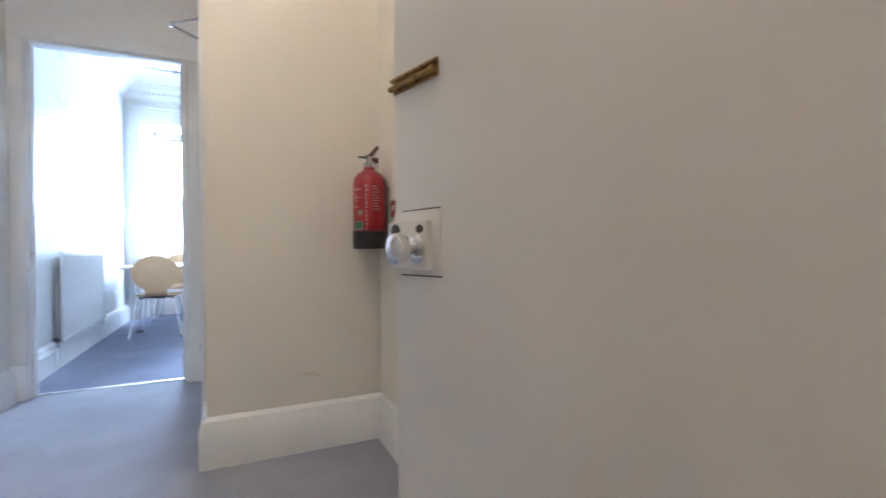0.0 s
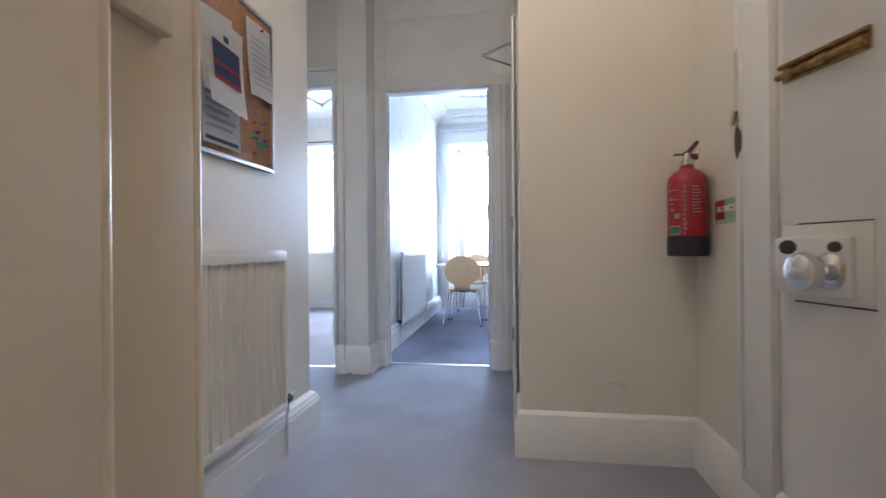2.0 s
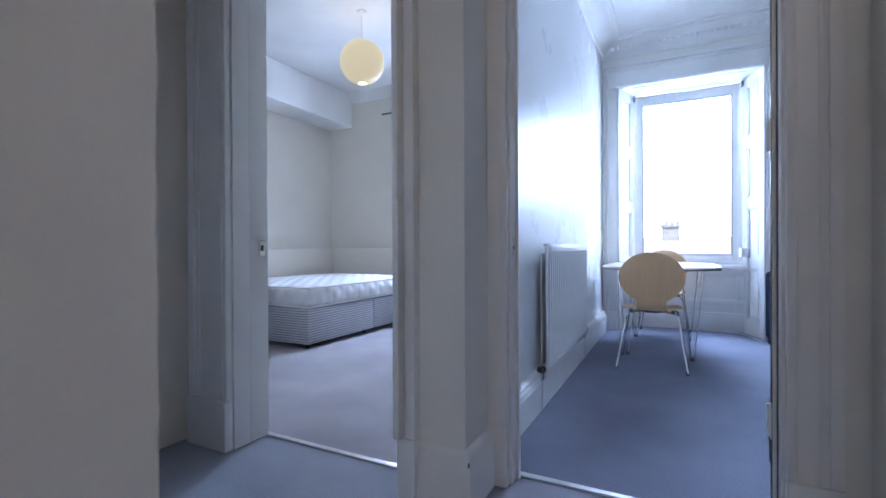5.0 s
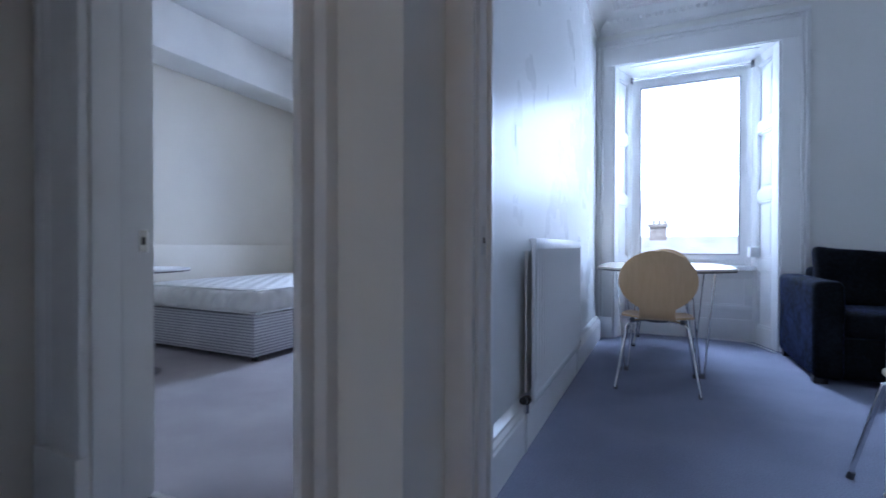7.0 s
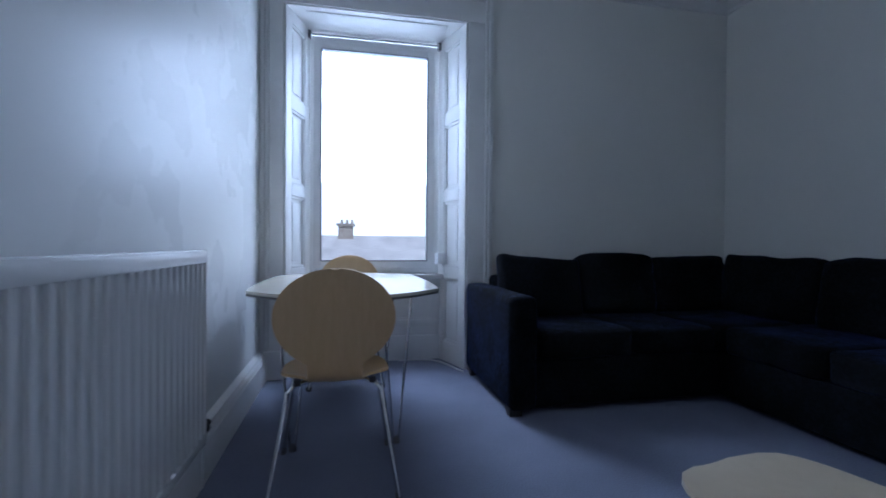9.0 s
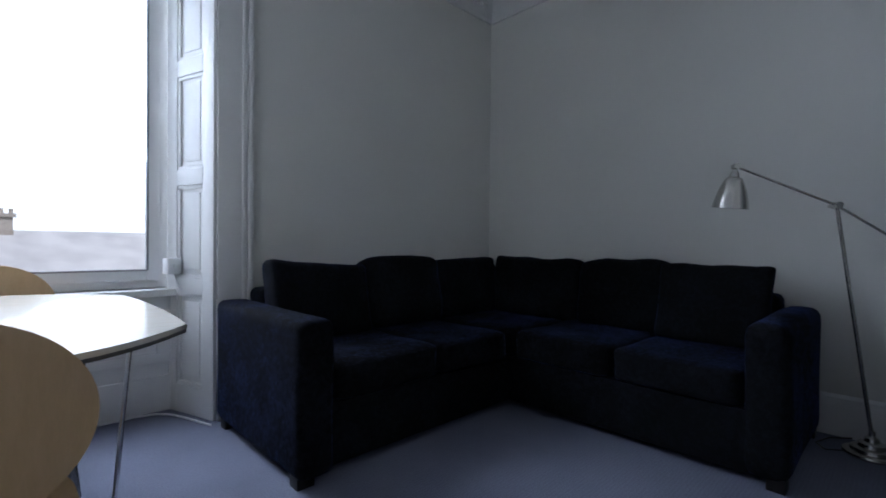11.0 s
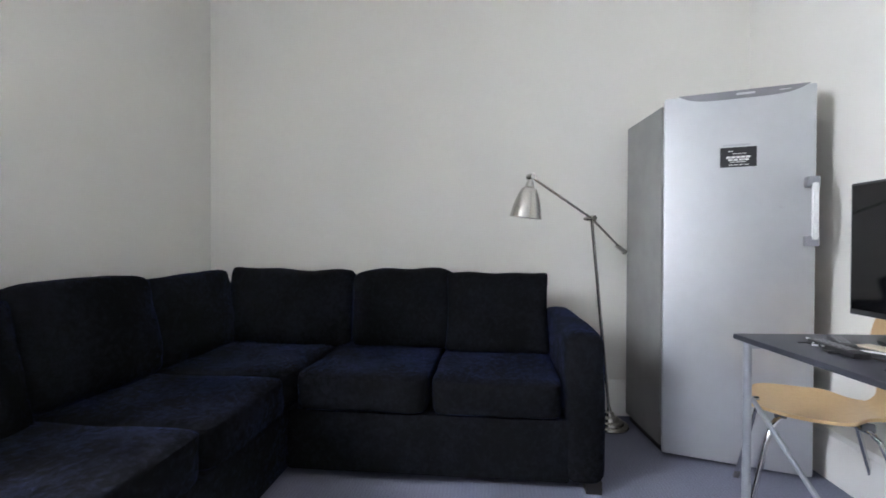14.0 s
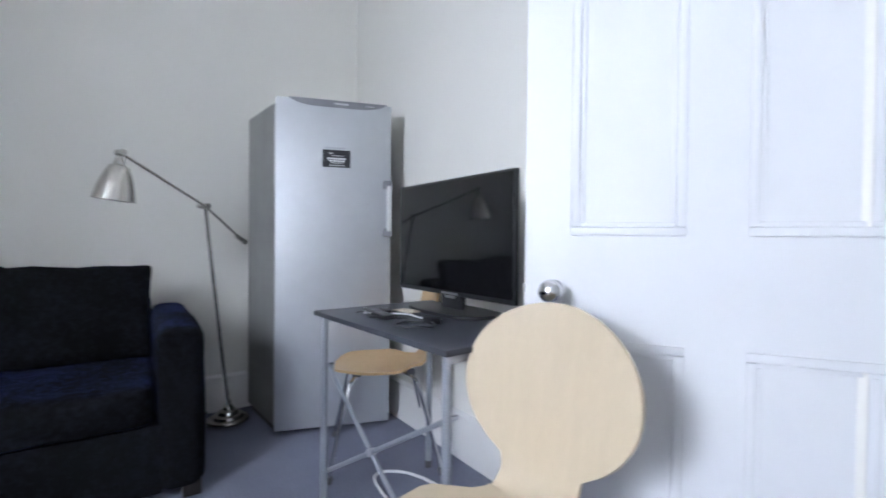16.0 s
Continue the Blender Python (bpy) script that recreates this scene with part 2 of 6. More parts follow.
def quilting(name):
    """White ticking stitched in diamonds."""
    m = material(name, (0.76, 0.75, 0.74), 0.8, scale=14, color2=(0.70, 0.69, 0.69))
    n, l = m.node_tree.nodes, m.node_tree.links
    coord = n.new("ShaderNodeTexCoord")
    heights = []
    for k in (1, -1):
        mp = n.new("ShaderNodeMapping")
        mp.inputs["Rotation"].default_value = (radians(40 * k), 0, radians(45 * k))
        wave = n.new("ShaderNodeTexWave")
        wave.inputs["Scale"].default_value, wave.inputs["Distortion"].default_value = 3.2, 0.4
        wave.bands_direction = "Y"
        l.new(coord.outputs["Object"], mp.inputs["Vector"])
        l.new(mp.outputs["Vector"], wave.inputs["Vector"])
        heights.append(wave)
    low = n.new("ShaderNodeMath")
    low.operation = "MULTIPLY"
    l.new(heights[0].outputs["Fac"], low.inputs[0])
    l.new(heights[1].outputs["Fac"], low.inputs[1])
    bu = n.new("ShaderNodeBump")
    bu.inputs["Strength"].default_value, bu.inputs["Distance"].default_value = 0.8, 0.02
    l.new(low.outputs["Value"], bu.inputs["Height"])
    l.new(bu.outputs["Normal"], n["Principled BSDF"].inputs["Normal"])
    return m


MATTRESS = quilting("quilted_white_ticking")
DIVAN = wave_material("striped_divan_cloth", (0.20, 0.20, 0.23), (0.56, 0.55, 0.57), 14, 0.9, 0.2, "Z", 90, 0.1)
PAPERLAMP = bpy.data.materials.new("paper_lantern")
PAPERLAMP.use_nodes = True
_b = PAPERLAMP.node_tree.nodes["Principled BSDF"]
_b.inputs["Base Color"].default_value = (0.82, 0.66, 0.36, 1)
_b.inputs["Emission Color"].default_value, _b.inputs["Emission Strength"].default_value = (1.0, 0.70, 0.30, 1), 0.40
GLASS = bpy.data.materials.new("window_glass")
GLASS.use_nodes = True
_b = GLASS.node_tree.nodes["Principled BSDF"]
_b.inputs["Transmission Weight"].default_value, _b.inputs["Roughness"].default_value, _b.inputs["IOR"].default_value = 1.0, 0.0, 1.05
MIRROR = material("mirror_glass", (0.90, 0.92, 0.92), 0.01, 1.0, color2=(0.90, 0.92, 0.92))
SCREEN = material("black_screen", (0.006, 0.006, 0.007), 0.06, scale=5)
SMUDGE = material("brown_smudge", (0.66, 0.58, 0.46), 0.6, scale=40, color2=(0.74, 0.68, 0.58))
# Far roof and wall are near white: haze and glare are in the colour.
HAZESLATE = material("haze_whitened_slate", (0.92, 0.92, 0.92), 0.7, scale=0.8, color2=(0.68, 0.68, 0.69), speck=0.06, speck_scale=8)
HAZEWALL = material("haze_whitened_wall", (0.90, 0.89, 0.87), 0.9, scale=1.5, color2=(0.80, 0.79, 0.77))
CHIMNEY = material("weathered_chimney_stone", (0.50, 0.44, 0.38), 0.9, scale=2.5, color2=(0.72, 0.68, 0.62))
GRASS = material("town_ground", (0.10, 0.11, 0.08), 0.95, scale=0.1, color2=(0.06, 0.07, 0.05))


# ---- mesh helpers ----
def box(bm, x0, y0, z0, x1, y1, z1, bevel=0.0, seg=2, m=None):
    r = bmesh.ops.create_cube(bm, size=1.0)
    mat = Matrix.Translation(((x0 + x1) / 2, (y0 + y1) / 2, (z0 + z1) / 2)) @ Matrix.Diagonal((abs(x1 - x0), abs(y1 - y0), abs(z1 - z0), 1))
    bmesh.ops.transform(bm, matrix=mat, verts=r["verts"])
    verts = r["verts"]
    if bevel:
        edges = list({e for v in verts for e in v.link_edges})
        rb = bmesh.ops.bevel(bm, geom=edges, offset=bevel, segments=seg, affect="EDGES", profile=0.6)
        verts = rb["verts"]
    if m is not None:
        vs = {v for v in verts}
        for f in bm.faces:
            if f.verts[0] in vs:
                vs.update(f.verts)
        bmesh.ops.transform(bm, matrix=m, verts=list(vs))


def tube(bm, pts, r, seg=10, cap=True):
    """A round bar along a line of points; r is one radius or one for each point."""
    pts = [Vector(p) for p in pts]
    rs = r if isinstance(r, (list, tuple)) else [r] * len(pts)
    rings = []
    up = Vector((0.31, 0.17, 0.93))
    for i, p in enumerate(pts):
        d = (pts[min(i + 1, len(pts) - 1)] - pts[max(i - 1, 0)]).normalized()
        a = d.cross(up)
        if a.length < 0.1:
            a = d.cross(Vector((1, 0, 0)))
        a.normalize()
        b = d.cross(a)
        rings.append([bm.verts.new(p + rs[i] * (math.cos(k * 2 * math.pi / seg) * a + math.sin(k * 2 * math.pi / seg) * b)) for k in range(seg)])
    for s, t in zip(rings, rings[1:]):
        for k in range(seg):
            bm.faces.new((s[k], s[(k + 1) % seg], t[(k + 1) % seg], t[k]))
    if cap:
        bm.faces.new(rings[0][::-1])
        bm.faces.new(rings[-1])


def lathe(bm, profile, seg=28, m=None):
    """Turns (radius, height) pairs round z."""
    rings = []
    for r, z in profile:
        if r < 1e-5:
            v = Vector((0, 0, z))
            rings.append([bm.verts.new(m @ v if m else v)])
        else:
            ring = []
            for k in range(seg):
                v = Vector((r * math.cos(k * 2 * math.pi / seg), r * math.sin(k * 2 * math.pi / seg), z))
                ring.append(bm.verts.new(m @ v if m else v))
            rings.append(ring)
    for s, t in zip(rings, rings[1:]):
        for k in range(seg):
            j = (k + 1) % seg
            if len(s) == 1 and len(t) == 1:
                continue
            if len(s) == 1:
                bm.faces.new((s[0], t[j], t[k]))
            elif len(t) == 1:
                bm.faces.new((s[k], s[j], t[0]))
            else:
                bm.faces.new((s[k], s[j], t[j], t[k]))


def prism(bm, outline, z0, z1, bevel=0.0):
    low = [bm.verts.new((x, y, z0)) for x, y in outline]
    top = [bm.verts.new((x, y, z1)) for x, y in outline]
    n = len(outline)
    faces = [bm.faces.new(low[::-1]), bm.faces.new(top)]
    for k in range(n):
        faces.append(bm.faces.new((low[k], low[(k + 1) % n], top[(k + 1) % n], top[k])))
    if bevel:
        edges = [e for f in faces[:2] for e in f.edges]
        bmesh.ops.bevel(bm, geom=edges, offset=bevel, segments=2, affect="EDGES")


def moulding(bm, profile, path):
    """Sweeps a profile of (out, up) pairs along a level path of (x, y), out to the path's right."""
    n = len(path)
    rings = []
    for i, (x, y) in enumerate(path):
        d0 = Vector(path[i]) - Vector(path[i - 1]) if i > 0 else Vector(path[1]) - Vector(path[0])
        d1 = Vector(path[i + 1]) - Vector(path[i]) if i < n - 1 else d0
        d0, d1 = d0.normalized(), d1.normalized()
        n0, n1 = Vector((d0.y, -d0.x)), Vector((d1.y, -d1.x))
        mid = (n0 + n1).normalized()
        k = 1 / max(0.3, mid.dot(n0))
        rings.append([bm.verts.new((x + mid.x * o * k, y + mid.y * o * k, z)) for o, z in profile])
    for s, t in zip(rings, rings[1:]):
        for k in range(len(profile) - 1):
            bm.faces.new((s[k], t[k], t[k + 1], s[k + 1]))
    bm.faces.new(rings[0])
    bm.faces.new(rings[-1][::-1])


def pillow(bm, c, size, power=4.0, puff=0.15, seed=0.0, cuts=9, wob=0.012, m=None):
    """A soft block: a rounded box, fuller in the middle, with uneven faces."""
    n = cuts + 1
    made = {}
    mat = Matrix.Translation(c) @ (m or Matrix())

    def corner(i, j, k):
        if (i, j, k) not in made:
            p = Vector((2 * i / n - 1, 2 * j / n - 1, 2 * k / n - 1))
            q = p / (abs(p.x) ** power + abs(p.y) ** power + abs(p.z) ** power) ** (1 / power)
            f = 1 + puff * ((1 - p.x ** 2) * (1 - p.y ** 2) + (1 - p.x ** 2) * (1 - p.z ** 2) + (1 - p.z ** 2) * (1 - p.y ** 2))
            w = Vector((q.x * size[0] / 2, q.y * size[1] / 2, q.z * size[2] / 2)) * (f / (1 + puff * 0.8))
            nz = noise.noise(w * 5 + Vector((seed, seed * 2, 0))) * wob + noise.noise(w * 14 + Vector((seed, 0, 3))) * wob * 0.4
            made[i, j, k] = bm.verts.new(mat @ (w + q * nz))
        return made[i, j, k]

    for u in range(n):
        for v in range(n):
            for e in (0, n):
                bm.faces.new([corner(*t) for t in ((e, u, v), (e, u + 1, v), (e, u + 1, v + 1), (e, u, v + 1))])
                bm.faces.new([corner(*t) for t in ((u, e, v), (u + 1, e, v), (u + 1, e, v + 1), (u, e, v + 1))])
                bm.faces.new([corner(*t) for t in ((u, v, e), (u + 1, v, e), (u + 1, v + 1, e), (u, v + 1, e))])


def link(name, bm, mat, sharp=38):
    bmesh.ops.recalc_face_normals(bm, faces=bm.faces)
    for f in bm.faces:
        f.smooth = True
    for e in bm.edges:
        if len(e.link_faces) == 2 and e.calc_face_angle(0) > radians(sharp):
            e.smooth = False
    me = bpy.data.meshes.new(name)
    bm.to_mesh(me)
    bm.free()
    me.materials.append(mat)
    return new(name, me)


def part(name, bm, mat, parent, label="", sharp=38):
    ob = link(name, bm, mat, sharp)
    ob.parent = parent
    if label:
        tagged(ob, label)
    return ob


def thing(name, m, label, category, group=""):
    ob = new(name)
    ob.empty_display_size = 0.1
    ob.matrix_basis = m
    return tagged(ob, label, category, group)


def structure(name, bm, mat, label, category="wall", sharp=38):
    return tagged(link(name, bm, mat, sharp), label, category, kind="structure")


def boxes(*rows, bevel=0.0):
    bm = bmesh.new()
    for r in rows:
        box(bm, *r, bevel=bevel)
    return bm


# ---- the setting ----
H = 3.08
structure("floor_hall", boxes((-2.7, -2.2, -0.1, 1.5, 2.95, 0.0), (-0.86, 2.95, -0.1, 1.5, 3.13, 0.0)), CARPET, "blue-grey ribbed cord carpet, slightly worn", "floor")
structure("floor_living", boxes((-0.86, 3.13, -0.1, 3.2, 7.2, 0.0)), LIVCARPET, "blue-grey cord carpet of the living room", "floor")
structure("floor_bedroom", boxes((-4.7, 2.95, -0.1, -0.86, 7.2, 0.003)), BEDCARPET, "pale lilac-grey carpet of the bedroom", "floor")
structure("ceiling_hall", boxes((-2.7, -2.2, H, 1.5, 2.9, H + 0.1)), CEIL, "plain white painted ceiling", "ceiling")
structure("ceiling_living", boxes((-0.86, 2.9, H, 3.2, 7.2, H + 0.1)), CEIL, "white painted living room ceiling", "ceiling")
structure("ceiling_bedroom", boxes((-4.7, 2.9, H, -0.86, 7.2, H + 0.1)), CEIL, "white painted bedroom ceiling", "ceiling")

structure("wall_hall_west", boxes((-0.76, 0.035, 0, -0.625, 1.66, H), (-2.7, 1.66, 0, -0.625, 1.78, H)), WALL, "magnolia painted hall wall with an outer corner")
structure("wall_entrance", boxes((-0.76, -0.62, 0, 0.018, 0.035, H), (1.16, -0.62, 0, 1.36, -0.54, H), (0.018, -0.62, 2.15, 1.16, 0.035, H)), WALL, "magnolia painted wall round the entrance door")
structure("wall_alcove", boxes((1.24, -0.54, 0, 1.36, 1.70, H), (0.485, 1.585, 0, 1.24, 1.70, H)), WALL, "magnolia painted alcove wall beside the entrance")
structure("wall_hall_east", boxes((0.485, 1.70, 0, 0.62, 1.94, H), (0.485, 2.71, 0, 0.62, 3.04, H), (0.485, 1.94, 2.03, 0.62, 2.71, H),
                                  (1.36, 1.70, 0, 1.46, 3.04, H)), WALL, "painted hall wall round a cupboard door")
structure("wall_hall_north", boxes((-0.86, 3.04, 0, -0.555, 3.15, H), (0.295, 3.04, 0, 0.42, 3.15, H), (-0.555, 3.04, 2.215, 0.295, 3.15, H), (0.42, 3.04, 0, 3.15, 3.275, H),
                                   (-0.86, 2.81, 0, -0.63, 3.04, H)), LIVWALL, "painted wall between hall and living room")
structure("wall_bedroom_south", boxes((-2.7, 2.86, 0, -1.752, 2.955, H), (-2.05, 2.77, 0, -1.752, 2.86, H), (-0.876, 2.86, 0, -0.86, 2.965, H), (-1.752, 2.86, 2.23, -0.876, 2.965, H),
                                      (-4.7, 2.86, 0, -2.7, 2.965, H)), WALL, "painted wall round the bedroom door")
structure("wall_lobby_west", boxes((-2.16, 2.555, 0, -2.05, 2.86, H), (-2.16, 1.78, 2.06, -2.05, 2.555, H)), WALL, "magnolia wall of the side lobby round an open door")
structure("wall_side_room", boxes((-2.8, 1.66, 0, -2.7, 2.86, H)), WALL, "plain magnolia wall behind the side door")
structure("wall_landing", boxes((-0.9, -2.2, 0, -0.76, -0.62, H), (1.36, -2.2, 0, 1.5, -0.62, H), (-0.9, -2.3, 0, 1.5, -2.2, H)), WALL, "plain painted stair landing walls")
structure("wall_living_west", boxes((-0.86, 3.15, 0, -0.695, 6.6, H)), GLOSSWALL, "white silk-painted wall with a blotchy sheen")
structure("wall_living_east", boxes((3.05, 3.275, 0, 3.15, 6.6, H)), LIVWALL, "pale painted living room wall")
structure("wall_window", boxes((-0.86, 6.6, 0, -0.545, 7.2, H), (0.775, 6.6, 0, 3.15, 7.2, H), (-0.545, 6.6, 2.605, 0.775, 7.2, H),
                               (-0.545, 6.99, 0, 0.775, 7.2, 0.70)), LIVWALL, "pale painted wall round the window recess")
structure("wall_bedroom_west", boxes((-4.6, 2.965, 0, -4.5, 6.6, H)), WALL, "pale bedroom wall")
structure("wall_bedroom_north", boxes((-4.6, 6.6, 0, -3.28, 7.2, H), (-1.95, 6.6, 0, -0.86, 7.2, H), (-3.28, 6.6, 2.66, -1.95, 7.2, H),
                                      (-3.28, 6.6, 0, -1.95, 7.2, 0.88)), WALL, "pale bedroom wall round a window")
structure("wall_bedroom_east", boxes((-0.96, 2.965, 0, -0.86, 6.6, H)), WALL, "plain bedroom party wall")

# ledge of the boxed-in lower walls in the bedroom
structure("ledge_bedroom", boxes((-4.5, 2.965, 0.003, -4.38, 6.6, 0.885), (-4.38, 6.5, 0.003, -0.96, 6.6, 0.885), bevel=0.006), WALL, "pale boxed-in lower wall with a shallow ledge", "ledge")

SKIRT = [(0, 0), (0.030, 0), (0.030, 0.150), (0.0265, 0.158), (0.026, 0.168), (0.019, 0.182), (0.0185, 0.192), (0.006, 0.205), (0, 0.208)]


def skirting(name, path, label="tall white moulded skirting board", high=1.0, deep=1.0):
    bm = bmesh.new()
    moulding(bm, [(o * deep, z * high) for o, z in SKIRT], path)
    return structure(name, bm, GLOSS, label, "skirting board", 25)


skirting("baseboard_hall_west", [(-0.625, 0.05), (-0.625, 1.78), (-1.7, 1.78)], high=0.93, deep=1.4)
skirting("baseboard_alcove", [(0.485, 1.85), (0.485, 1.585), (1.24, 1.585), (1.24, -0.5)])
skirting("baseboard_pier", [(-0.808, 2.81), (-0.63, 2.81), (-0.63, 3.02)])
skirting("baseboard_living_west", [(-0.695, 3.16), (-0.695, 6.6)], deep=1.6)
skirting("baseboard_living_south", [(3.05, 3.275), (0.43, 3.275)])
skirting("baseboard_living_east", [(3.05, 6.6), (3.05, 3.275)])
skirting("baseboard_living_north", [(0.97, 6.6), (3.05, 6.6)])
skirting("baseboard_bedroom", [(-4.38, 6.5), (-0.96, 6.5)], high=0.75)

# cornice of the living room
bm = bmesh.new()
CORN = [(0, 2.905), (0.018, 2.905), (0.022, 2.93), (0.035, 2.945), (0.05, 2.97), (0.085, 3.01), (0.14, 3.04), (0.16, 3.045), (0.165, 3.06), (0.20, 3.062), (0.205, 3.08), (0, 3.08)]
moulding(bm, CORN, [(-0.695, 3.16), (-0.695, 6.6), (3.05, 6.6), (3.05, 3.275), (0.43, 3.275)])
structure("trim_cornice", bm, CEIL, "white plaster cornice with a leaf band", "cornice", 30)
bm = bmesh.new()
for i in range(64):
    x = -0.60 + i * 0.057
    if x > 2.9:
        break
    box(bm, x, 6.515, 2.968, x + 0.034, 6.538, 3.006, 0.006, 1)
structure("trim_cornice_leaves", bm, CEIL, "small plaster leaf ornaments along the cornice", "cornice")
bm = bmesh.new()
moulding(bm, [(0, 2.95), (0.02, 2.97), (0.08, 3.05), (0.10, 3.08), (0, 3.08)], [(-4.085, 6.6), (-0.96, 6.6)])
structure("bulkhead_bedroom", boxes((-4.5, 2.97, 2.61, -4.09, 6.6, H), bevel=0.03), CEIL, "boxed-in plaster beam along the bedroom ceiling", "bulkhead")
structure("trim_cove_bedroom", bm, CEIL, "plain white plaster cove", "cornice", 30)

# carpet threshold bars
structure("trim_threshold_living", boxes((-0.555, 3.115, 0.0, 0.295, 3.145, 0.008), bevel=0.003), METALBAR, "worn aluminium carpet threshold bar", "threshold")
structure("trim_threshold_bedroom", boxes((-1.752, 2.95, 0.0, -0.876, 2.975, 0.008), bevel=0.003), METALBAR, "aluminium carpet threshold bar", "threshold")


def casing(name, x0, x1, z1, y, w0, w1, wt, label, depth=0.03, back=None, depth_right=0.0):
    """Moulded door casing on a wall that faces -y, with lining through the wall."""
    holder = tagged(new(name), label, "door frame", kind="structure")
    for nm, a, b in (("casing_left", x0 - w0, x0), ("casing_right", x1, x1 + w1)):
        proud = depth_right if nm == "casing_right" else 0.0
        face = max(depth * 0.6, proud * 0.55)
        bm = boxes((a, y - face, 0.0, b, y, z1), bevel=0.004)
        out, inn = (a, b) if nm == "casing_left" else (b, a)
        s = 1 if nm == "casing_left" else -1
        box(bm, out - s * 0.003, y - face - 0.012, 0.221, out + s * 0.03, y - 0.001, z1, 0.006)
        box(bm, inn - s * 0.022, y - max(face + 0.006, proud * 0.85), 0.221, inn + s * 0.003, y - 0.002, z1 - 0.001, 0.006)
        if b - a > 0.1:
            box(bm, out + s * 0.040, y - face - 0.008, 0.22, out + s * 0.052, y - 0.001, z1, 0.005)
        box(bm, a - 0.004, y - face - 0.018, 0.001, b + 0.004, y - 0.001, 0.22, 0.005)
        part(nm, bm, GLOSS, holder)
    if wt:
        bm = boxes((x0 - w0, y - depth * 0.6, z1, x1 + w1, y, z1 + wt), bevel=0.004)
        box(bm, x0 - w0 - 0.01, y - depth - 0.012, z1 + wt - 0.03, x1 + w1 + 0.01, y - 0.001, z1 + wt, 0.006)
        part("casing_head", bm, GLOSS, holder)
    if back:
        bm = boxes((x0, y, 0.001, x0 + 0.012, back, z1), (x1 - 0.012, y, 0.001, x1, back, z1), (x0 + 0.012, y, z1 - 0.012, x1 - 0.012, back, z1), bevel=0.002)
        part("lining", bm, GLOSS, holder)
    return holder


fa = casing("doorframe_living", -0.555, 0.295, 2.215, 3.04, 0.14, 0.125, 0, "white moulded door frame with a panel above the door", back=3.15)
bm = boxes((-0.695, 3.022, 2.215, 0.42, 3.04, 2.29), (-0.695, 3.022, 2.79, 0.42, 3.04, 2.92), (-0.695, 3.022, 2.29, -0.555, 3.04, 2.79), (0.295, 3.022, 2.29, 0.42, 3.04, 2.79), bevel=0.004)
part("overdoor_frame", bm, GLOSS, fa)
bm = boxes((-0.555, 3.033, 2.29, 0.295, 3.0395, 2.79))
for r in ((-0.555, 3.022, 2.29, 0.295, 3.038, 2.305), (-0.555, 3.022, 2.775, 0.295, 3.038, 2.79), (-0.555, 3.022, 2.305, -0.54, 3.038, 2.775), (0.28, 3.022, 2.305, 0.295, 3.038, 2.775)):
    box(bm, *r, bevel=0.005)
part("overdoor_panel", bm, GLOSS, fa)
bm = boxes((-0.543, 3.09, 0.001, -0.53, 3.11, 2.2), (0.27, 3.09, 0.001, 0.283, 3.11, 2.2), bevel=0.002)
part("door_stop", bm, GLOSS, fa)
bm = boxes((-0.5435, 3.052, 0.860, -0.5405, 3.078, 0.935), bevel=0.001)
strike = part("strike_plate", bm, METALBAR, fa, "worn bright metal strike plate")
bm = boxes((-0.5410, 3.061, 0.890, -0.5395, 3.070, 0.905))
part("latch_hole", bm, DARKMETAL, strike)
# Black strips stand for the shaded hinge gap along the jamb.
part("dark_gap_strip", boxes((0.2805, 3.078, 0.002, 0.2835, 3.089, 2.2), (0.2805, 3.111, 0.002, 0.2835, 3.127, 2.2)), BLACK, fa, "black strip on the jamb for the shaded hinge gap")
part("dark_gap_strip", boxes((0.268, 3.0915, 0.002, 0.2702, 3.1085, 2.2)), BLACK, fa, "black strip on the jamb for the shaded hinge gap")
for z in (0.36, 1.24):
    bm = boxes((0.2665, 3.090, z - 0.055, 0.2685, 3.1095, z + 0.055), bevel=0.0006)
    tube(bm, [(0.264, 3.112, z - 0.05), (0.264, 3.112, z + 0.05)], 0.006, 10)
    part("hinge", bm, GLOSS, fa, "painted-over butt hinge")
fb = casing("doorframe_bedroom", -1.752, -0.876, 2.23, 2.86, 0.12, 0.066, 0.13, "white moulded bedroom door frame with a cap", back=2.965, depth_right=0.14)
bm = boxes((-1.752, 2.772, 0.001, -1.740, 2.859, 2.23), bevel=0.002)
part("lining_front", bm, GLOSS, fb)
bm = boxes((-2.0, 2.752, 0.001, -1.752, 2.77, 2.36), bevel=0.004)
for a, b, d in ((-2.003, -1.965, 0.036), (-1.955, -1.94, 0.026), (-1.80, -1.785, 0.024), (-1.774, -1.749, 0.030)):
    box(bm, a, 2.77 - d, 0.221, b, 2.769, 2.358, 0.007)
box(bm, -2.006, 2.728, 0.001, -1.746, 2.769, 0.22, 0.005)
part("casing_front", bm, GLOSS, fb)
bm = boxes((-1.7400, 2.915, 0.86, -1.7365, 2.942, 0.935), bevel=0.001)
strike = part("strike_plate", bm, NICKEL, fb, "worn metal strike plate")
part("latch_hole", boxes((-1.7368, 2.922, 0.885, -1.7355, 2.935, 0.912)), DARKMETAL, strike)


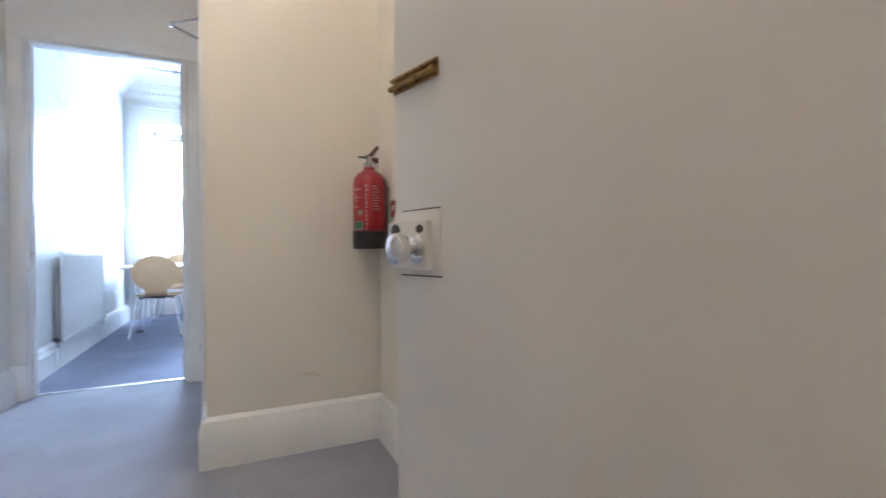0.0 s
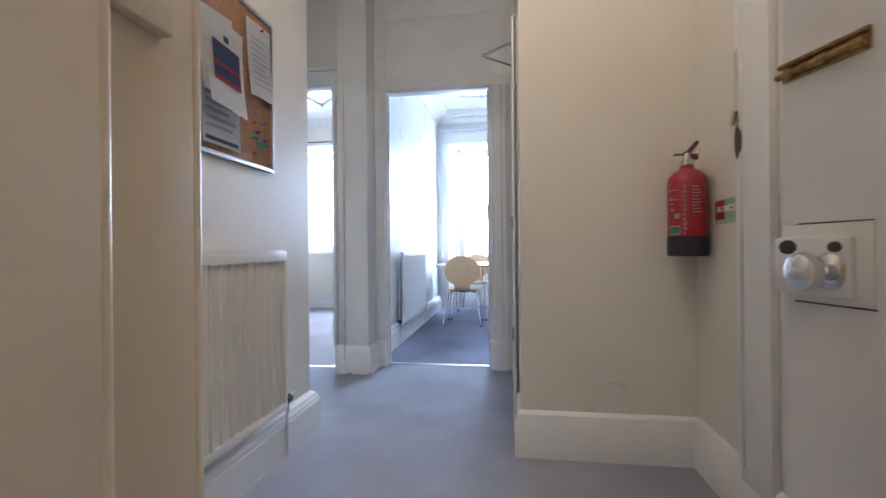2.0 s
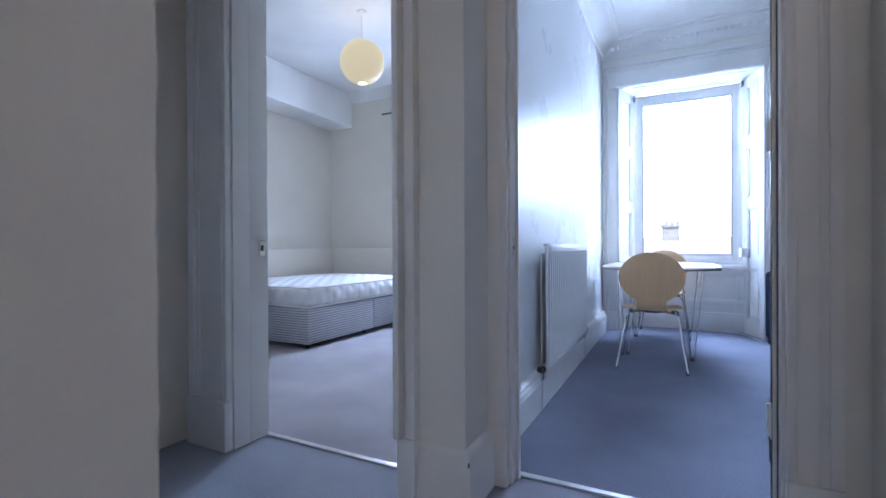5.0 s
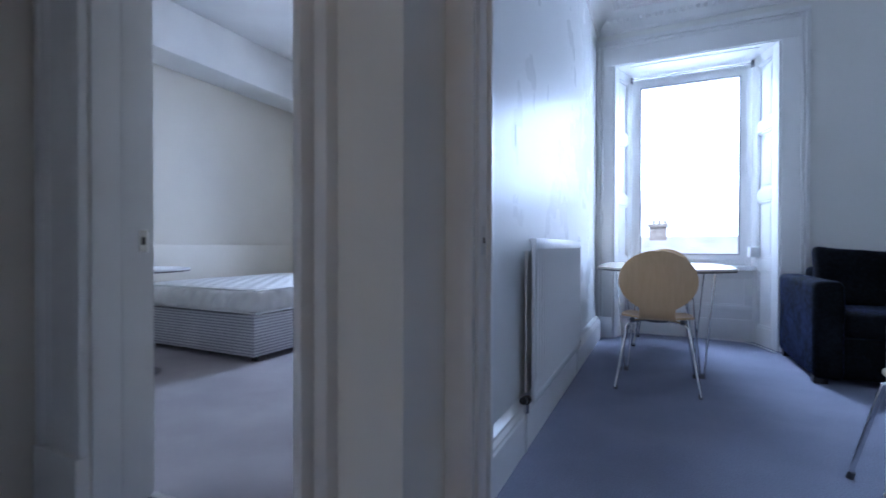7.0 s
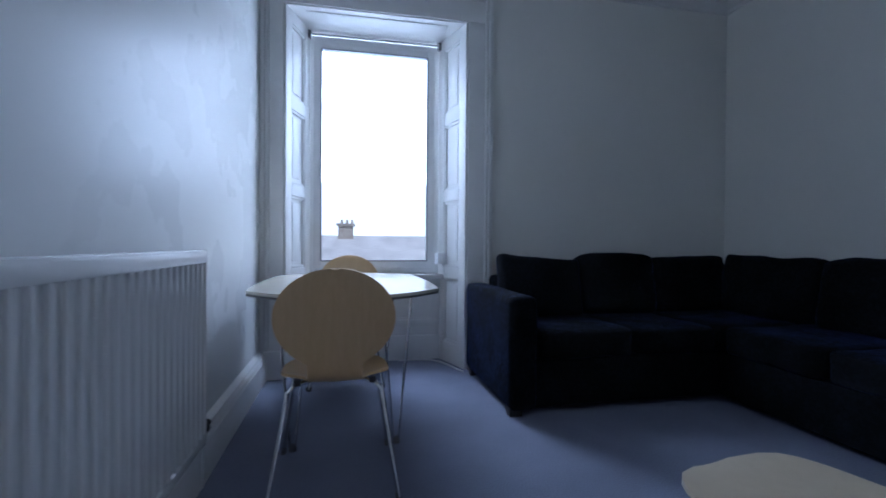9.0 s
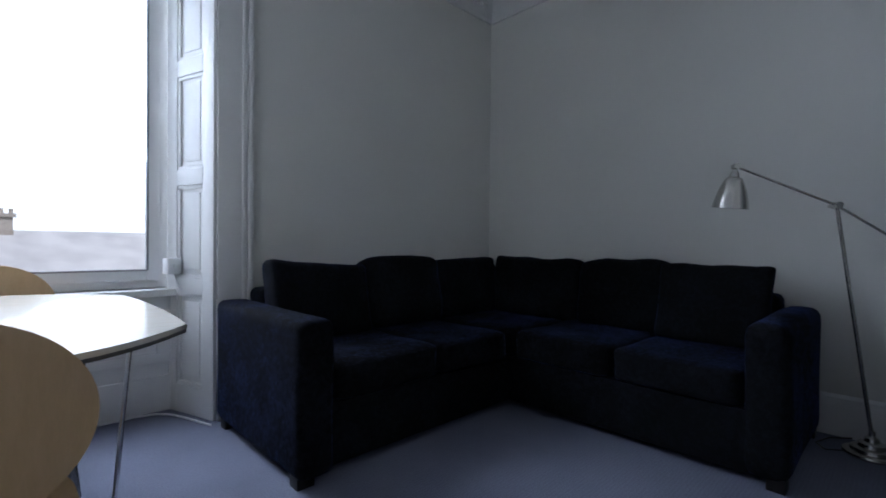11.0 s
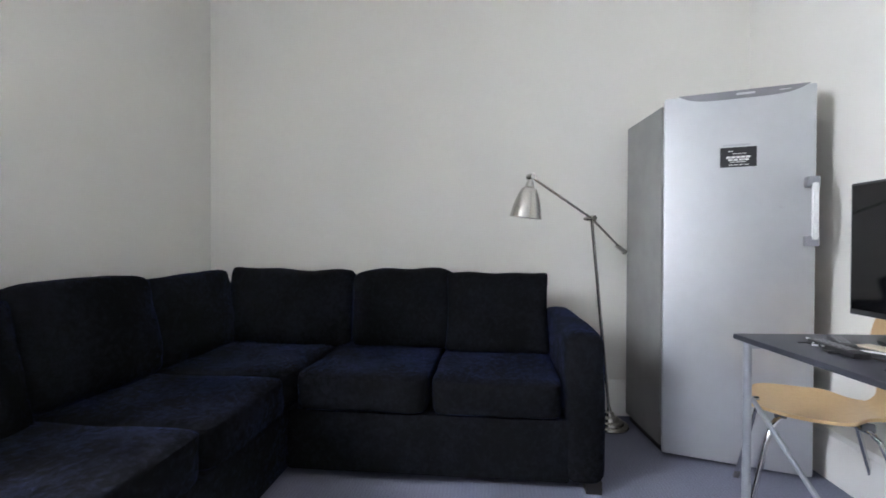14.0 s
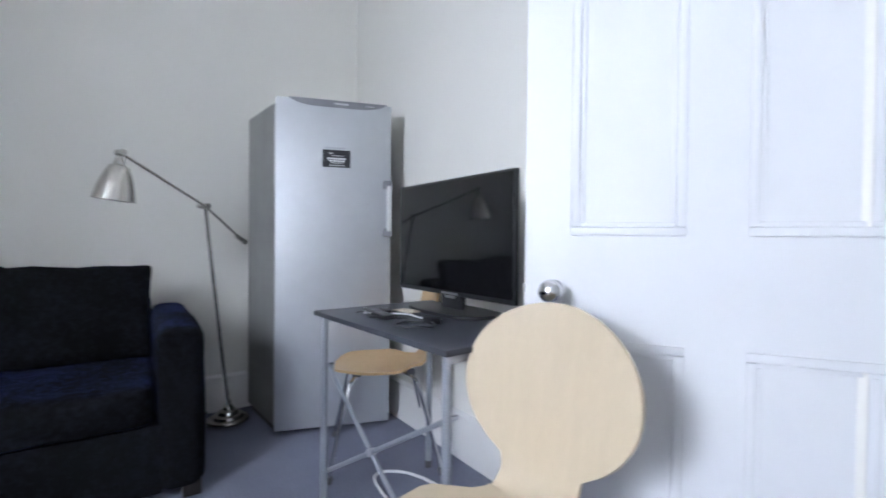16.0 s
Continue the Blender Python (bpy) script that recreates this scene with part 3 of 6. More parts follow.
# ---- window of the living room ----
def shutter(name, p, q, z0, z1, side):
    """Splayed, three-panelled shutter case from p (room side) to q (window side)."""
    p, q = Vector(p), Vector(q)
    d = (q - p)
    w = d.length
    rz = math.degrees(math.atan2(d.y, d.x))
    holder = tagged(new(name), "white panelled window shutter case, splayed", "shutter", kind="structure")
    holder.matrix_basis = pose(p.x, p.y, 0, 0, 0, rz)
    s = side
    bm = boxes((0, 0, z0, w, -s * 0.02, z1))
    part("back_board", bm, GLOSS, holder)
    zs = [z0 + 0.02, 0.72, 1.33, 1.945, z1]
    bm = bmesh.new()
    box(bm, 0, 0, z0, 0.09, s * 0.019, z1, 0.003)
    box(bm, w - 0.09, 0, z0, w, s * 0.019, z1, 0.003)
    for a in zs[1:-1]:
        box(bm, 0.09, 0, a - 0.045, w - 0.09, s * 0.019, a + 0.045, 0.003)
    box(bm, 0.09, 0, z0, w - 0.09, s * 0.019, z0 + 0.16, 0.003)
    box(bm, 0.09, 0, z1 - 0.09, w - 0.09, s * 0.019, z1, 0.003)
    part("rails", bm, GLOSS, holder)
    for a, b in zip(zs, zs[1:]):
        lo, hi = max(a + 0.045, z0 + 0.16), (b - 0.045 if b < z1 else z1 - 0.09)
        bm = bmesh.new()
        for r in ((0.09, lo, w - 0.09, lo + 0.02), (0.09, hi - 0.02, w - 0.09, hi), (0.09, lo + 0.02, 0.11, hi - 0.02), (w - 0.11, lo + 0.02, w - 0.09, hi - 0.02)):
            box(bm, r[0], 0, r[1], r[2], s * 0.013, r[3], 0.004)
        box(bm, 0.135, 0, lo + 0.045, w - 0.135, s * 0.005, hi - 0.045, 0.002)
        part("panel_moulding", bm, GLOSS, holder)


shutter("shutter_east", (0.775, 6.60), (0.645, 6.99), 0.001, 2.60, 1)
shutter("shutter_west", (-0.545, 6.60), (-0.415, 6.99), 0.001, 2.60, -1)

holder = tagged(new("trim_window_casing"), "wide white moulded window casing", "window casing", kind="structure")
for nm, a, b in (("casing_left", -0.692, -0.545), ("casing_right", 0.775, 0.96)):
    bm = boxes((a, 6.582, 0.0, b, 6.6, 2.605), bevel=0.003)
    o, s = (a, 1) if nm == "casing_left" else (b, -1)
    box(bm, o, 6.560, 0.2, o + s * 0.030, 6.599, 2.8, 0.008)
    box(bm, o + s * 0.036, 6.568, 0.2, o + s * 0.058, 6.599, 2.8, 0.008)
    box(bm, a, 6.565, 0.001, b, 6.599, 0.2, 0.006)
    part(nm, bm, GLOSS, holder)
bm = boxes((-0.692, 6.582, 2.605, 0.96, 6.6, 2.84), bevel=0.003)
box(bm, -0.692, 6.560, 2.80, 0.96, 6.599, 2.84, 0.008)
box(bm, -0.65, 6.568, 2.765, 0.90, 6.599, 2.79, 0.008)
part("casing_head", bm, GLOSS, holder)
bm = boxes((-0.545, 6.60, 2.597, 0.775, 6.99, 2.605))
box(bm, -0.40, 6.66, 2.590, 0.63, 6.93, 2.598, 0.003)
part("soffit", bm, GLOSS, holder)

# panelled apron under the window
bm = boxes((-0.42, 6.965, 0.001, 0.65, 6.99, 0.66))
for r in ((-0.42, 0.001, 0.65, 0.20), (-0.42, 0.28, 0.65, 0.33), (-0.42, 0.58, 0.65, 0.66), (-0.42, 0.33, -0.34, 0.58), (0.57, 0.33, 0.65, 0.58)):
    box(bm, r[0], 6.95, r[1], r[2], 6.966, r[3], 0.004)
box(bm, -0.34, 6.956, 0.33, 0.57, 6.966, 0.345, 0.003)
structure("trim_window_apron", bm, GLOSS, "white panelled apron below the window", "panelling")
structure("window_sill_1", boxes((-0.43, 6.90, 0.66, 0.66, 7.03, 0.70), bevel=0.008), GLOSS, "white painted window board", "window sill")


def upvc_window(name, x0, x1, z0, z1, y, label):
    w = tagged(new(name), label, "window", kind="structure")
    bm = boxes((x0, y - 0.03, z0, x0 + 0.05, y + 0.04, z1), (x1 - 0.05, y - 0.03, z0, x1, y + 0.04, z1), (x0 + 0.05, y - 0.03, z1 - 0.05, x1 - 0.05, y + 0.04, z1), (x0 + 0.05, y - 0.03, z0, x1 - 0.05, y + 0.04, z0 + 0.05), bevel=0.004)
    part("window_frame", bm, PVC, w)
    a, b, c, d = x0 + 0.045, x1 - 0.045, z0 + 0.045, z1 - 0.045
    bm = boxes((a, y - 0.05, c, a + 0.062, y + 0.01, d), (b - 0.062, y - 0.05, c, b, y + 0.01, d), (a + 0.062, y - 0.05, d - 0.062, b - 0.062, y + 0.01, d), (a + 0.062, y - 0.05, c, b - 0.062, y + 0.01, c + 0.062), bevel=0.006)
    part("sash", bm, PVC, w)
    bm = boxes((a + 0.058, y - 0.018, c + 0.058, b - 0.058, y - 0.010, d - 0.058))
    g = part("pane", bm, GLASS, w)
    g.visible_shadow = False
    bm = boxes((a + 0.054, y - 0.052, c + 0.06, a + 0.064, y - 0.02, d - 0.06), (b - 0.064, y - 0.052, c + 0.06, b - 0.054, y - 0.02, d - 0.06), (a + 0.06, y - 0.052, d - 0.064, b - 0.06, y - 0.02, d - 0.054), (a + 0.06, y - 0.052, c + 0.054, b - 0.06, y - 0.02, c + 0.064))
    part("gasket", bm, FRIDGETRIM, w, "grey rubber glazing gasket")
    bm = boxes((a + 0.018, y - 0.062, 1.56, a + 0.044, y - 0.049, 1.63), bevel=0.004)
    box(bm, a + 0.022, y - 0.085, 1.46, a + 0.040, y - 0.068, 1.61, 0.005)
    box(bm, a + 0.024, y - 0.075, 1.585, a + 0.038, y - 0.055, 1.60, 0.002)
    part("window_handle", bm, PVC, w, "white plastic espagnolette handle")
    return w


upvc_window("window_1", -0.418, 0.640, 0.702, 2.585, 7.06, "white plastic tilt window with a single pane")
upvc_window("window_2", -3.12, -2.05, 0.92, 2.62, 7.06, "white plastic bedroom window")
structure("window_sill_2", boxes((-3.28, 6.54, 0.88, -1.95, 7.03, 0.92), bevel=0.008), GLOSS, "white painted bedroom window board", "window sill")
bm = boxes((-3.28, 6.60, 0.92, -3.12, 7.10, 2.66), (-2.05, 6.60, 0.92, -1.95, 7.10, 2.66))
structure("trim_reveal_bedroom", bm, GLOSS, "white window reveal linings", "reveal")
bm = boxes((-3.38, 6.585, 0.92, -3.28, 6.60, 2.74), (-1.95, 6.585, 0.92, -1.85, 6.60, 2.74), (-3.28, 6.585, 2.66, -1.95, 6.60, 2.74), bevel=0.004)
structure("trim_casing_bedroom", bm, GLOSS, "white bedroom window casing", "window casing")

rod = thing("curtain_rod", pose(0, 0, 0), "thin black bedroom curtain rod without curtains", "curtain rod")
bm = bmesh.new()
tube(bm, [(-3.52, 6.50, 2.70), (-1.75, 6.50, 2.70)], 0.010)
part("pole", bm, BLACK, rod)
for x in (-3.30, -1.95):
    bm = bmesh.new()
    tube(bm, [(x, 6.60, 2.70), (x, 6.50, 2.70), (x, 6.50, 2.60)], 0.009)
    part("bracket", bm, BLACK, rod)
blind = thing("blind_track", pose(0, 0, 0), "thin grey blind cord track on the window head", "blind track")
bm = bmesh.new()
tube(bm, [(-0.42, 6.965, 2.57), (0.645, 6.965, 2.57)], 0.006, 8)
part("track", bm, FRIDGETRIM, blind)
for x in (-0.40, 0.625):
    bm = boxes((x - 0.012, 6.94, 2.53, x + 0.012, 6.985, 2.59), bevel=0.004)
    part("end_bracket", bm, FRIDGETRIM, blind)

# socket box beside the window, with its cable
sock = thing("switch_box", pose(0.640, 6.895, 0.83, 0, 0, 16), "small white surface switch box with a dangling cable", "switch")
bm = boxes((-0.05, -0.035, -0.045, 0.03, 0.02, 0.045), bevel=0.005)
part("box", bm, PVC, sock)
bm = boxes((-0.02, -0.042, -0.012, 0.0, -0.034, 0.012), bevel=0.003)
part("rocker", bm, PVC, sock)
bm = bmesh.new()
tube(bm, [(0.0, -0.01, -0.045), (0.01, -0.03, -0.12), (0.05, -0.12, -0.20), (0.09, -0.25, -0.26)], 0.004, 6)
part("cable", bm, PVC, sock)

# ---- doors ----
def panelled_door(name, m, w, h, label, knob_x, knob_z):
    """Four-panelled leaf from its hinge along +x, both faces panelled."""
    d = thing(name, m, label, "door")
    d["kind"] = "structure"
    t = 0.04
    st, mu = 0.115, 0.125
    pw = (w - 2 * st - mu) / 2
    rows = [(0.22, 0.75), (1.012, h - 0.12)]
    bm = boxes((0, -t / 2, 0.008, st, t / 2, h), (w - st, -t / 2, 0.008, w, t / 2, h), (st + pw, -t / 2, 0.22, st + pw + mu, t / 2, h - 0.12),
               (st, -t / 2, 0.008, w - st, t / 2, 0.22), (st, -t / 2, 0.75, st + pw, t / 2, 1.012), (st + pw + mu, -t / 2, 0.75, w - st, t / 2, 1.012), (st, -t / 2, h - 0.12, w - st, t / 2, h))
    part("leaf_frame", bm, DOORPAINT, d)
    for x0 in (st, st + pw + mu):
        for z0, z1 in rows:
            bm = boxes((x0, -0.008, z0, x0 + pw, 0.008, z1))
            for sy in (-1, 1):
                for r in ((x0, z0, x0 + pw, z0 + 0.022), (x0, z1 - 0.022, x0 + pw, z1), (x0, z0 + 0.022, x0 + 0.022, z1 - 0.022), (x0 + pw - 0.022, z0 + 0.022, x0 + pw, z1 - 0.022)):
                    box(bm, r[0], sy * 0.008, r[1], r[2], sy * 0.021, r[3], 0.006)
                for r in ((x0 + 0.022, z0 + 0.022, x0 + pw - 0.022, z0 + 0.034), (x0 + 0.022, z1 - 0.034, x0 + pw - 0.022, z1 - 0.022), (x0 + 0.022, z0 + 0.034, x0 + 0.034, z1 - 0.034), (x0 + pw - 0.034, z0 + 0.034, x0 + pw - 0.022, z1 - 0.034)):
                    box(bm, r[0], sy * 0.007, r[1], r[2], sy * 0.013, r[3], 0.003)
            part("panel", bm, DOORPAINT, d)
    for sy in (-1, 1):
        bm = bmesh.new()
        mk = Matrix.Translation((knob_x, sy * t / 2, knob_z)) @ pose(0, 0, 0, -90 * sy, 0, 0)
        lathe(bm, [(0, 0), (0.027, 0), (0.027, 0.004), (0.012, 0.010), (0.010, 0.026), (0.017, 0.034), (0.028, 0.044), (0.031, 0.056), (0.027, 0.068), (0.015, 0.076), (0, 0.078)], 24, mk)
        part("door_knob", bm, CHROME, d, "polished chrome door knob")
    bm = boxes((w - 0.001, -0.012, knob_z - 0.06, w + 0.002, 0.012, knob_z + 0.06), bevel=0.001)
    box(bm, w, -0.006, knob_z - 0.01, w + 0.009, 0.006, knob_z + 0.012, 0.002)
    part("latch_plate", bm, DARKMETAL, d)
    for z in (0.25, 1.95):
        bm = bmesh.new()
        tube(bm, [(0.0, t / 2 + 0.004, z - 0.05), (0.0, t / 2 + 0.004, z + 0.05)], 0.007, 8)
        box(bm, 0.0, t / 2 - 0.001, z - 0.05, 0.03, t / 2 + 0.002, z + 0.05, 0.001)
        part("hinge", bm, DARKMETAL, d)
    return d


panelled_door("door_living", pose(0.297, 3.17, 0, 0, 0, 34.5), 0.88, 2.19, "white four-panelled living room door standing wide open", 0.805, 0.872)

# door of the side room, standing open into it
sd = thing("door_side_room", pose(-2.10, 2.545, 0), "white side room door standing wide open", "door")
sd["kind"] = "structure"
part("leaf", boxes((-0.59, -0.058, 0.010, 0.0, -0.018, 2.03), bevel=0.003), DOORPAINT, sd)
for z in (0.31, 0.985, 1.75):
    bm = bmesh.new()
    for k in range(3):
        tube(bm, [(0.006, -0.012, z - 0.045 + k * 0.031), (0.006, -0.012, z - 0.017 + k * 0.031)], 0.006, 8)
    box(bm, -0.001, -0.050, z - 0.045, 0.002, -0.014, z + 0.045, 0.0008)
    part("hinge", bm, DARKMETAL, sd, "dark worn butt hinge")

# cupboard door with the mirror
AJAR = Matrix.Translation((0.478, 2.70, 0)) @ pose(0, 0, 0, 0, 0, 4.5) @ Matrix.Translation((-0.478, -2.70, 0))
cup = thing("door_cupboard", AJAR, "flush white cupboard door with a long mirror", "door")
cup["kind"] = "structure"
bm = boxes((0.478, 1.955, 0.012, 0.515, 2.70, 2.02), bevel=0.003)
part("leaf", bm, DOORPAINT, cup)
for z in (0.345, 1.12):
    bm = bmesh.new()
    for k in range(3):
        tube(bm, [(0.459, 2.703, z - 0.045 + k * 0.031), (0.459, 2.703, z - 0.017 + k * 0.031)], 0.0068, 8)
    part("hinge", bm, DARKMETAL, cup, "dark worn butt hinge")
bm = bmesh.new()
lathe(bm, [(0, 0), (0.026, 0), (0.026, 0.004), (0.010, 0.010), (0.009, 0.030), (0.018, 0.038), (0.027, 0.050), (0.027, 0.060), (0.018, 0.070), (0, 0.073)], 24, Matrix.Translation((0.478, 2.015, 0.885)) @ pose(0, 0, 0, 0, -90, 0))
part("door_knob", bm, CHROME, cup, "polished chrome door knob")
holder = tagged(new("doorframe_cupboard"), "white moulded cupboard door frame", "door frame", kind="structure")
for nm, a, b in (("casing_left", 2.715, 2.83), ("casing_right", 1.84, 1.945)):
    bm = boxes((0.465, a, 0.001, 0.485, b, 2.14), bevel=0.004)
    box(bm, 0.455, b - 0.03 if a > 2.5 else a, 0.2, 0.484, b if a > 2.5 else a + 0.03, 2.14, 0.006)
    box(bm, 0.460, a + 0.035, 0.2, 0.484, a + 0.05, 2.14, 0.005)
    box(bm, 0.452, a - 0.003, 0.001, 0.484, b + 0.003, 0.2, 0.005)
    part(nm, bm, GLOSS, holder)
bm = boxes((0.465, 1.945, 2.03, 0.485, 2.715, 2.14), bevel=0.004)
part("casing_head", bm, GLOSS, holder)
bm = boxes((0.492, 1.9405, 0.001, 0.60, 1.9565, 2.03), bevel=0.002)
part("lining", bm, GLOSS, holder)
mir = thing("mirror", AJAR, "tall mirror in a plain white frame on the cupboard door", "mirror")
Y0, Y1, Z0, Z1 = 2.085, 2.685, 0.705, 1.88
bm = boxes((0.458, Y0, Z0, 0.4775, Y0 + 0.045, Z1), (0.458, Y1 - 0.045, Z0, 0.4775, Y1, Z1), (0.458, Y0 + 0.045, Z0, 0.4775, Y1 - 0.045, Z0 + 0.045), (0.458, Y0 + 0.045, Z1 - 0.045, 0.4775, Y1 - 0.045, Z1), bevel=0.006)
part("frame", bm, GLOSS, mir)
bm = boxes((0.468, Y0 + 0.044, Z0 + 0.044, 0.476, Y1 - 0.044, Z1 - 0.044))
part("mirror_glass", bm, MIRROR, mir, "clear silvered mirror glass")

closer = thing("door_closer", pose(0, 0, 0), "folded grey metal door closer arm above the cupboard", "door closer")
bm = bmesh.new()
tube(bm, [(0.484, 2.42, 2.268), (0.272, 2.593, 2.262)], 0.008, 8)
part("arm", bm, ALU, closer)
bm = bmesh.new()
tube(bm, [(0.484, 2.80, 2.252), (0.272, 2.593, 2.252)], 0.008, 8)
part("arm", bm, ALU, closer)
bm = bmesh.new()
tube(bm, [(0.272, 2.593, 2.243), (0.272, 2.593, 2.272)], 0.013, 12)
part("pivot", bm, ALU, closer)
for y in (2.42, 2.80):
    bm = boxes((0.466, y - 0.03, 2.235, 0.485, y + 0.03, 2.285), bevel=0.003)
    part("foot_plate", bm, ALU, closer)

for name, pts, lab in (("door_closer", [(0.02, 3.36, 2.245), (0.21, 3.36, 2.235), (0.34, 3.235, 2.205)], "thin grey closer rod above the living room door"),
                       ("door_closer", [(-1.36, 3.28, 2.31), (-1.14, 3.17, 2.18), (-0.99, 3.02, 2.18)], "thin grey closer rod above the bedroom door")):
    o = thing(name, pose(0, 0, 0), lab, "door closer")
    for a, b in zip(pts, pts[1:]):
        bm = bmesh.new()
        tube(bm, [a, b], 0.0075, 8)
        part("rod", bm, ALU, o)
    bm = bmesh.new()
    tube(bm, [Vector(pts[1]) - Vector((0, 0, 0.014)), Vector(pts[1]) + Vector((0, 0, 0.014))], 0.012, 12)
    part("pivot", bm, ALU, o)

# entrance door, standing open
fd = thing("door_entrance", pose(1.121, -0.505, 0, 0, 0, 105), "plain cream-white entrance door standing open", "door")
fd["kind"] = "structure"
W = 0.84
part("leaf", boxes((0, -0.022, 0.008, W, 0.022, 2.12), bevel=0.003), FRONTPAINT, fd)
bolt = tagged(part("bolt", boxes((W - 0.138, 0.022, 1.203, W - 0.002, 0.0245, 1.235), bevel=0.0008), BRASS, fd), "old brass barrel bolt")
bm = bmesh.new()
tube(bm, [(W - 0.135, 0.029, 1.214), (W + 0.003, 0.029, 1.214)], 0.0055, 10)
part("bolt_bar", bm, BRASS, bolt)
bm = bmesh.new()
tube(bm, [(W - 0.138, 0.027, 1.230), (W + 0.001, 0.027, 1.230)], 0.004, 8)
part("bolt_rail", bm, BRASS, bolt)
for x in (W - 0.125, W - 0.075, W - 0.02):
    part("bolt_loop", boxes((x - 0.008, 0.024, 1.206, x + 0.008, 0.0335, 1.223), bevel=0.003), BRASS, bolt)
plate = part("lock_plate", boxes((W - 0.140, 0.0215, 0.858, W - 0.002, 0.0245, 0.974), bevel=0.001), FRONTPAINT, fd, "cream painted lock plate with chipped edges")
part("lock_case", boxes((W - 0.118, 0.024, 0.868, W + 0.003, 0.037, 0.955), bevel=0.004), FRONTPAINT, plate)
part("plate_gap", boxes((W - 0.140, 0.0222, 0.975, W - 0.025, 0.0228, 0.977)), DARKMETAL, plate)
part("plate_gap", boxes((W - 0.142, 0.0222, 0.8545, W - 0.02, 0.0228, 0.857)), DARKMETAL, plate)
for x, r in ((W - 0.022, 0.013), (W - 0.098, 0.009)):
    bm = bmesh.new()
    lathe(bm, [(0, 0), (r, 0), (r * 0.8, 0.001), (0, 0.0012)], 9, Matrix.Translation((x, 0.037, 0.940)) @ pose(0, 0, 0, -90, 0, 0) @ Matrix.Diagonal((1.3, 0.9, 1, 1)))
    part("chipped_spot", bm, DARKMETAL, plate, "bare dark metal where paint has chipped")
bm = bmesh.new()
lathe(bm, [(0, 0), (0.026, 0), (0.027, 0.003), (0.020, 0.008), (0.009, 0.010), (0.009, 0.020), (0.018, 0.024), (0.026, 0.031), (0.0285, 0.040), (0.025, 0.050), (0.013, 0.056), (0, 0.057)], 28, Matrix.Translation((W - 0.090, 0.037, 0.905)) @ pose(0, 0, 0, -90, 0, 0))
part("door_knob", bm, CHROME, fd, "round polished chrome knob")

# jamb of the entrance door
ej = tagged(new("doorframe_entrance"), "cream painted entrance door jamb with worn edges", "door frame", kind="structure")
bm = boxes((0.018, -0.62, 0.001, 0.052, -0.115, 2.15), (0.018, -0.115, 0.001, 0.030, 0.045, 2.15), bevel=0.004)
part("jamb", bm, JAMBPAINT, ej)
bm = bmesh.new()
tube(bm, [(0.046, -0.119, 0.002), (0.046, -0.119, 2.148)], 0.009, 12)
tube(bm, [(0.024, 0.041, 0.002), (0.024, 0.041, 2.148)], 0.010, 12)
part("bead", bm, JAMBPAINT, ej, "rounded, much-painted edge bead")
bm = boxes((-0.10, 0.035, 0.001, 0.026, 0.052, 2.2), bevel=0.005)
part("casing", bm, JAMBPAINT, ej)
bm = boxes((0.030, -0.112, 1.197, 0.048, -0.02, 1.33), bevel=0.003)
part("bolt_keep", bm, JAMBPAINT, ej)
bm = boxes((1.135, -0.62, 0.001, 1.16, -0.54, 2.15), bevel=0.003)
part("hinge_jamb", bm, FRONTPAINT, ej)
bm = boxes((1.212, 0.98, 0.001, 1.24, 1.165, 2.3), bevel=0.005)
box(bm, 1.202, 1.135, 0.2, 1.239, 1.165, 2.3, 0.006)
structure("trim_alcove", bm, GLOSS, "white upright trim board on the alcove wall", "trim")

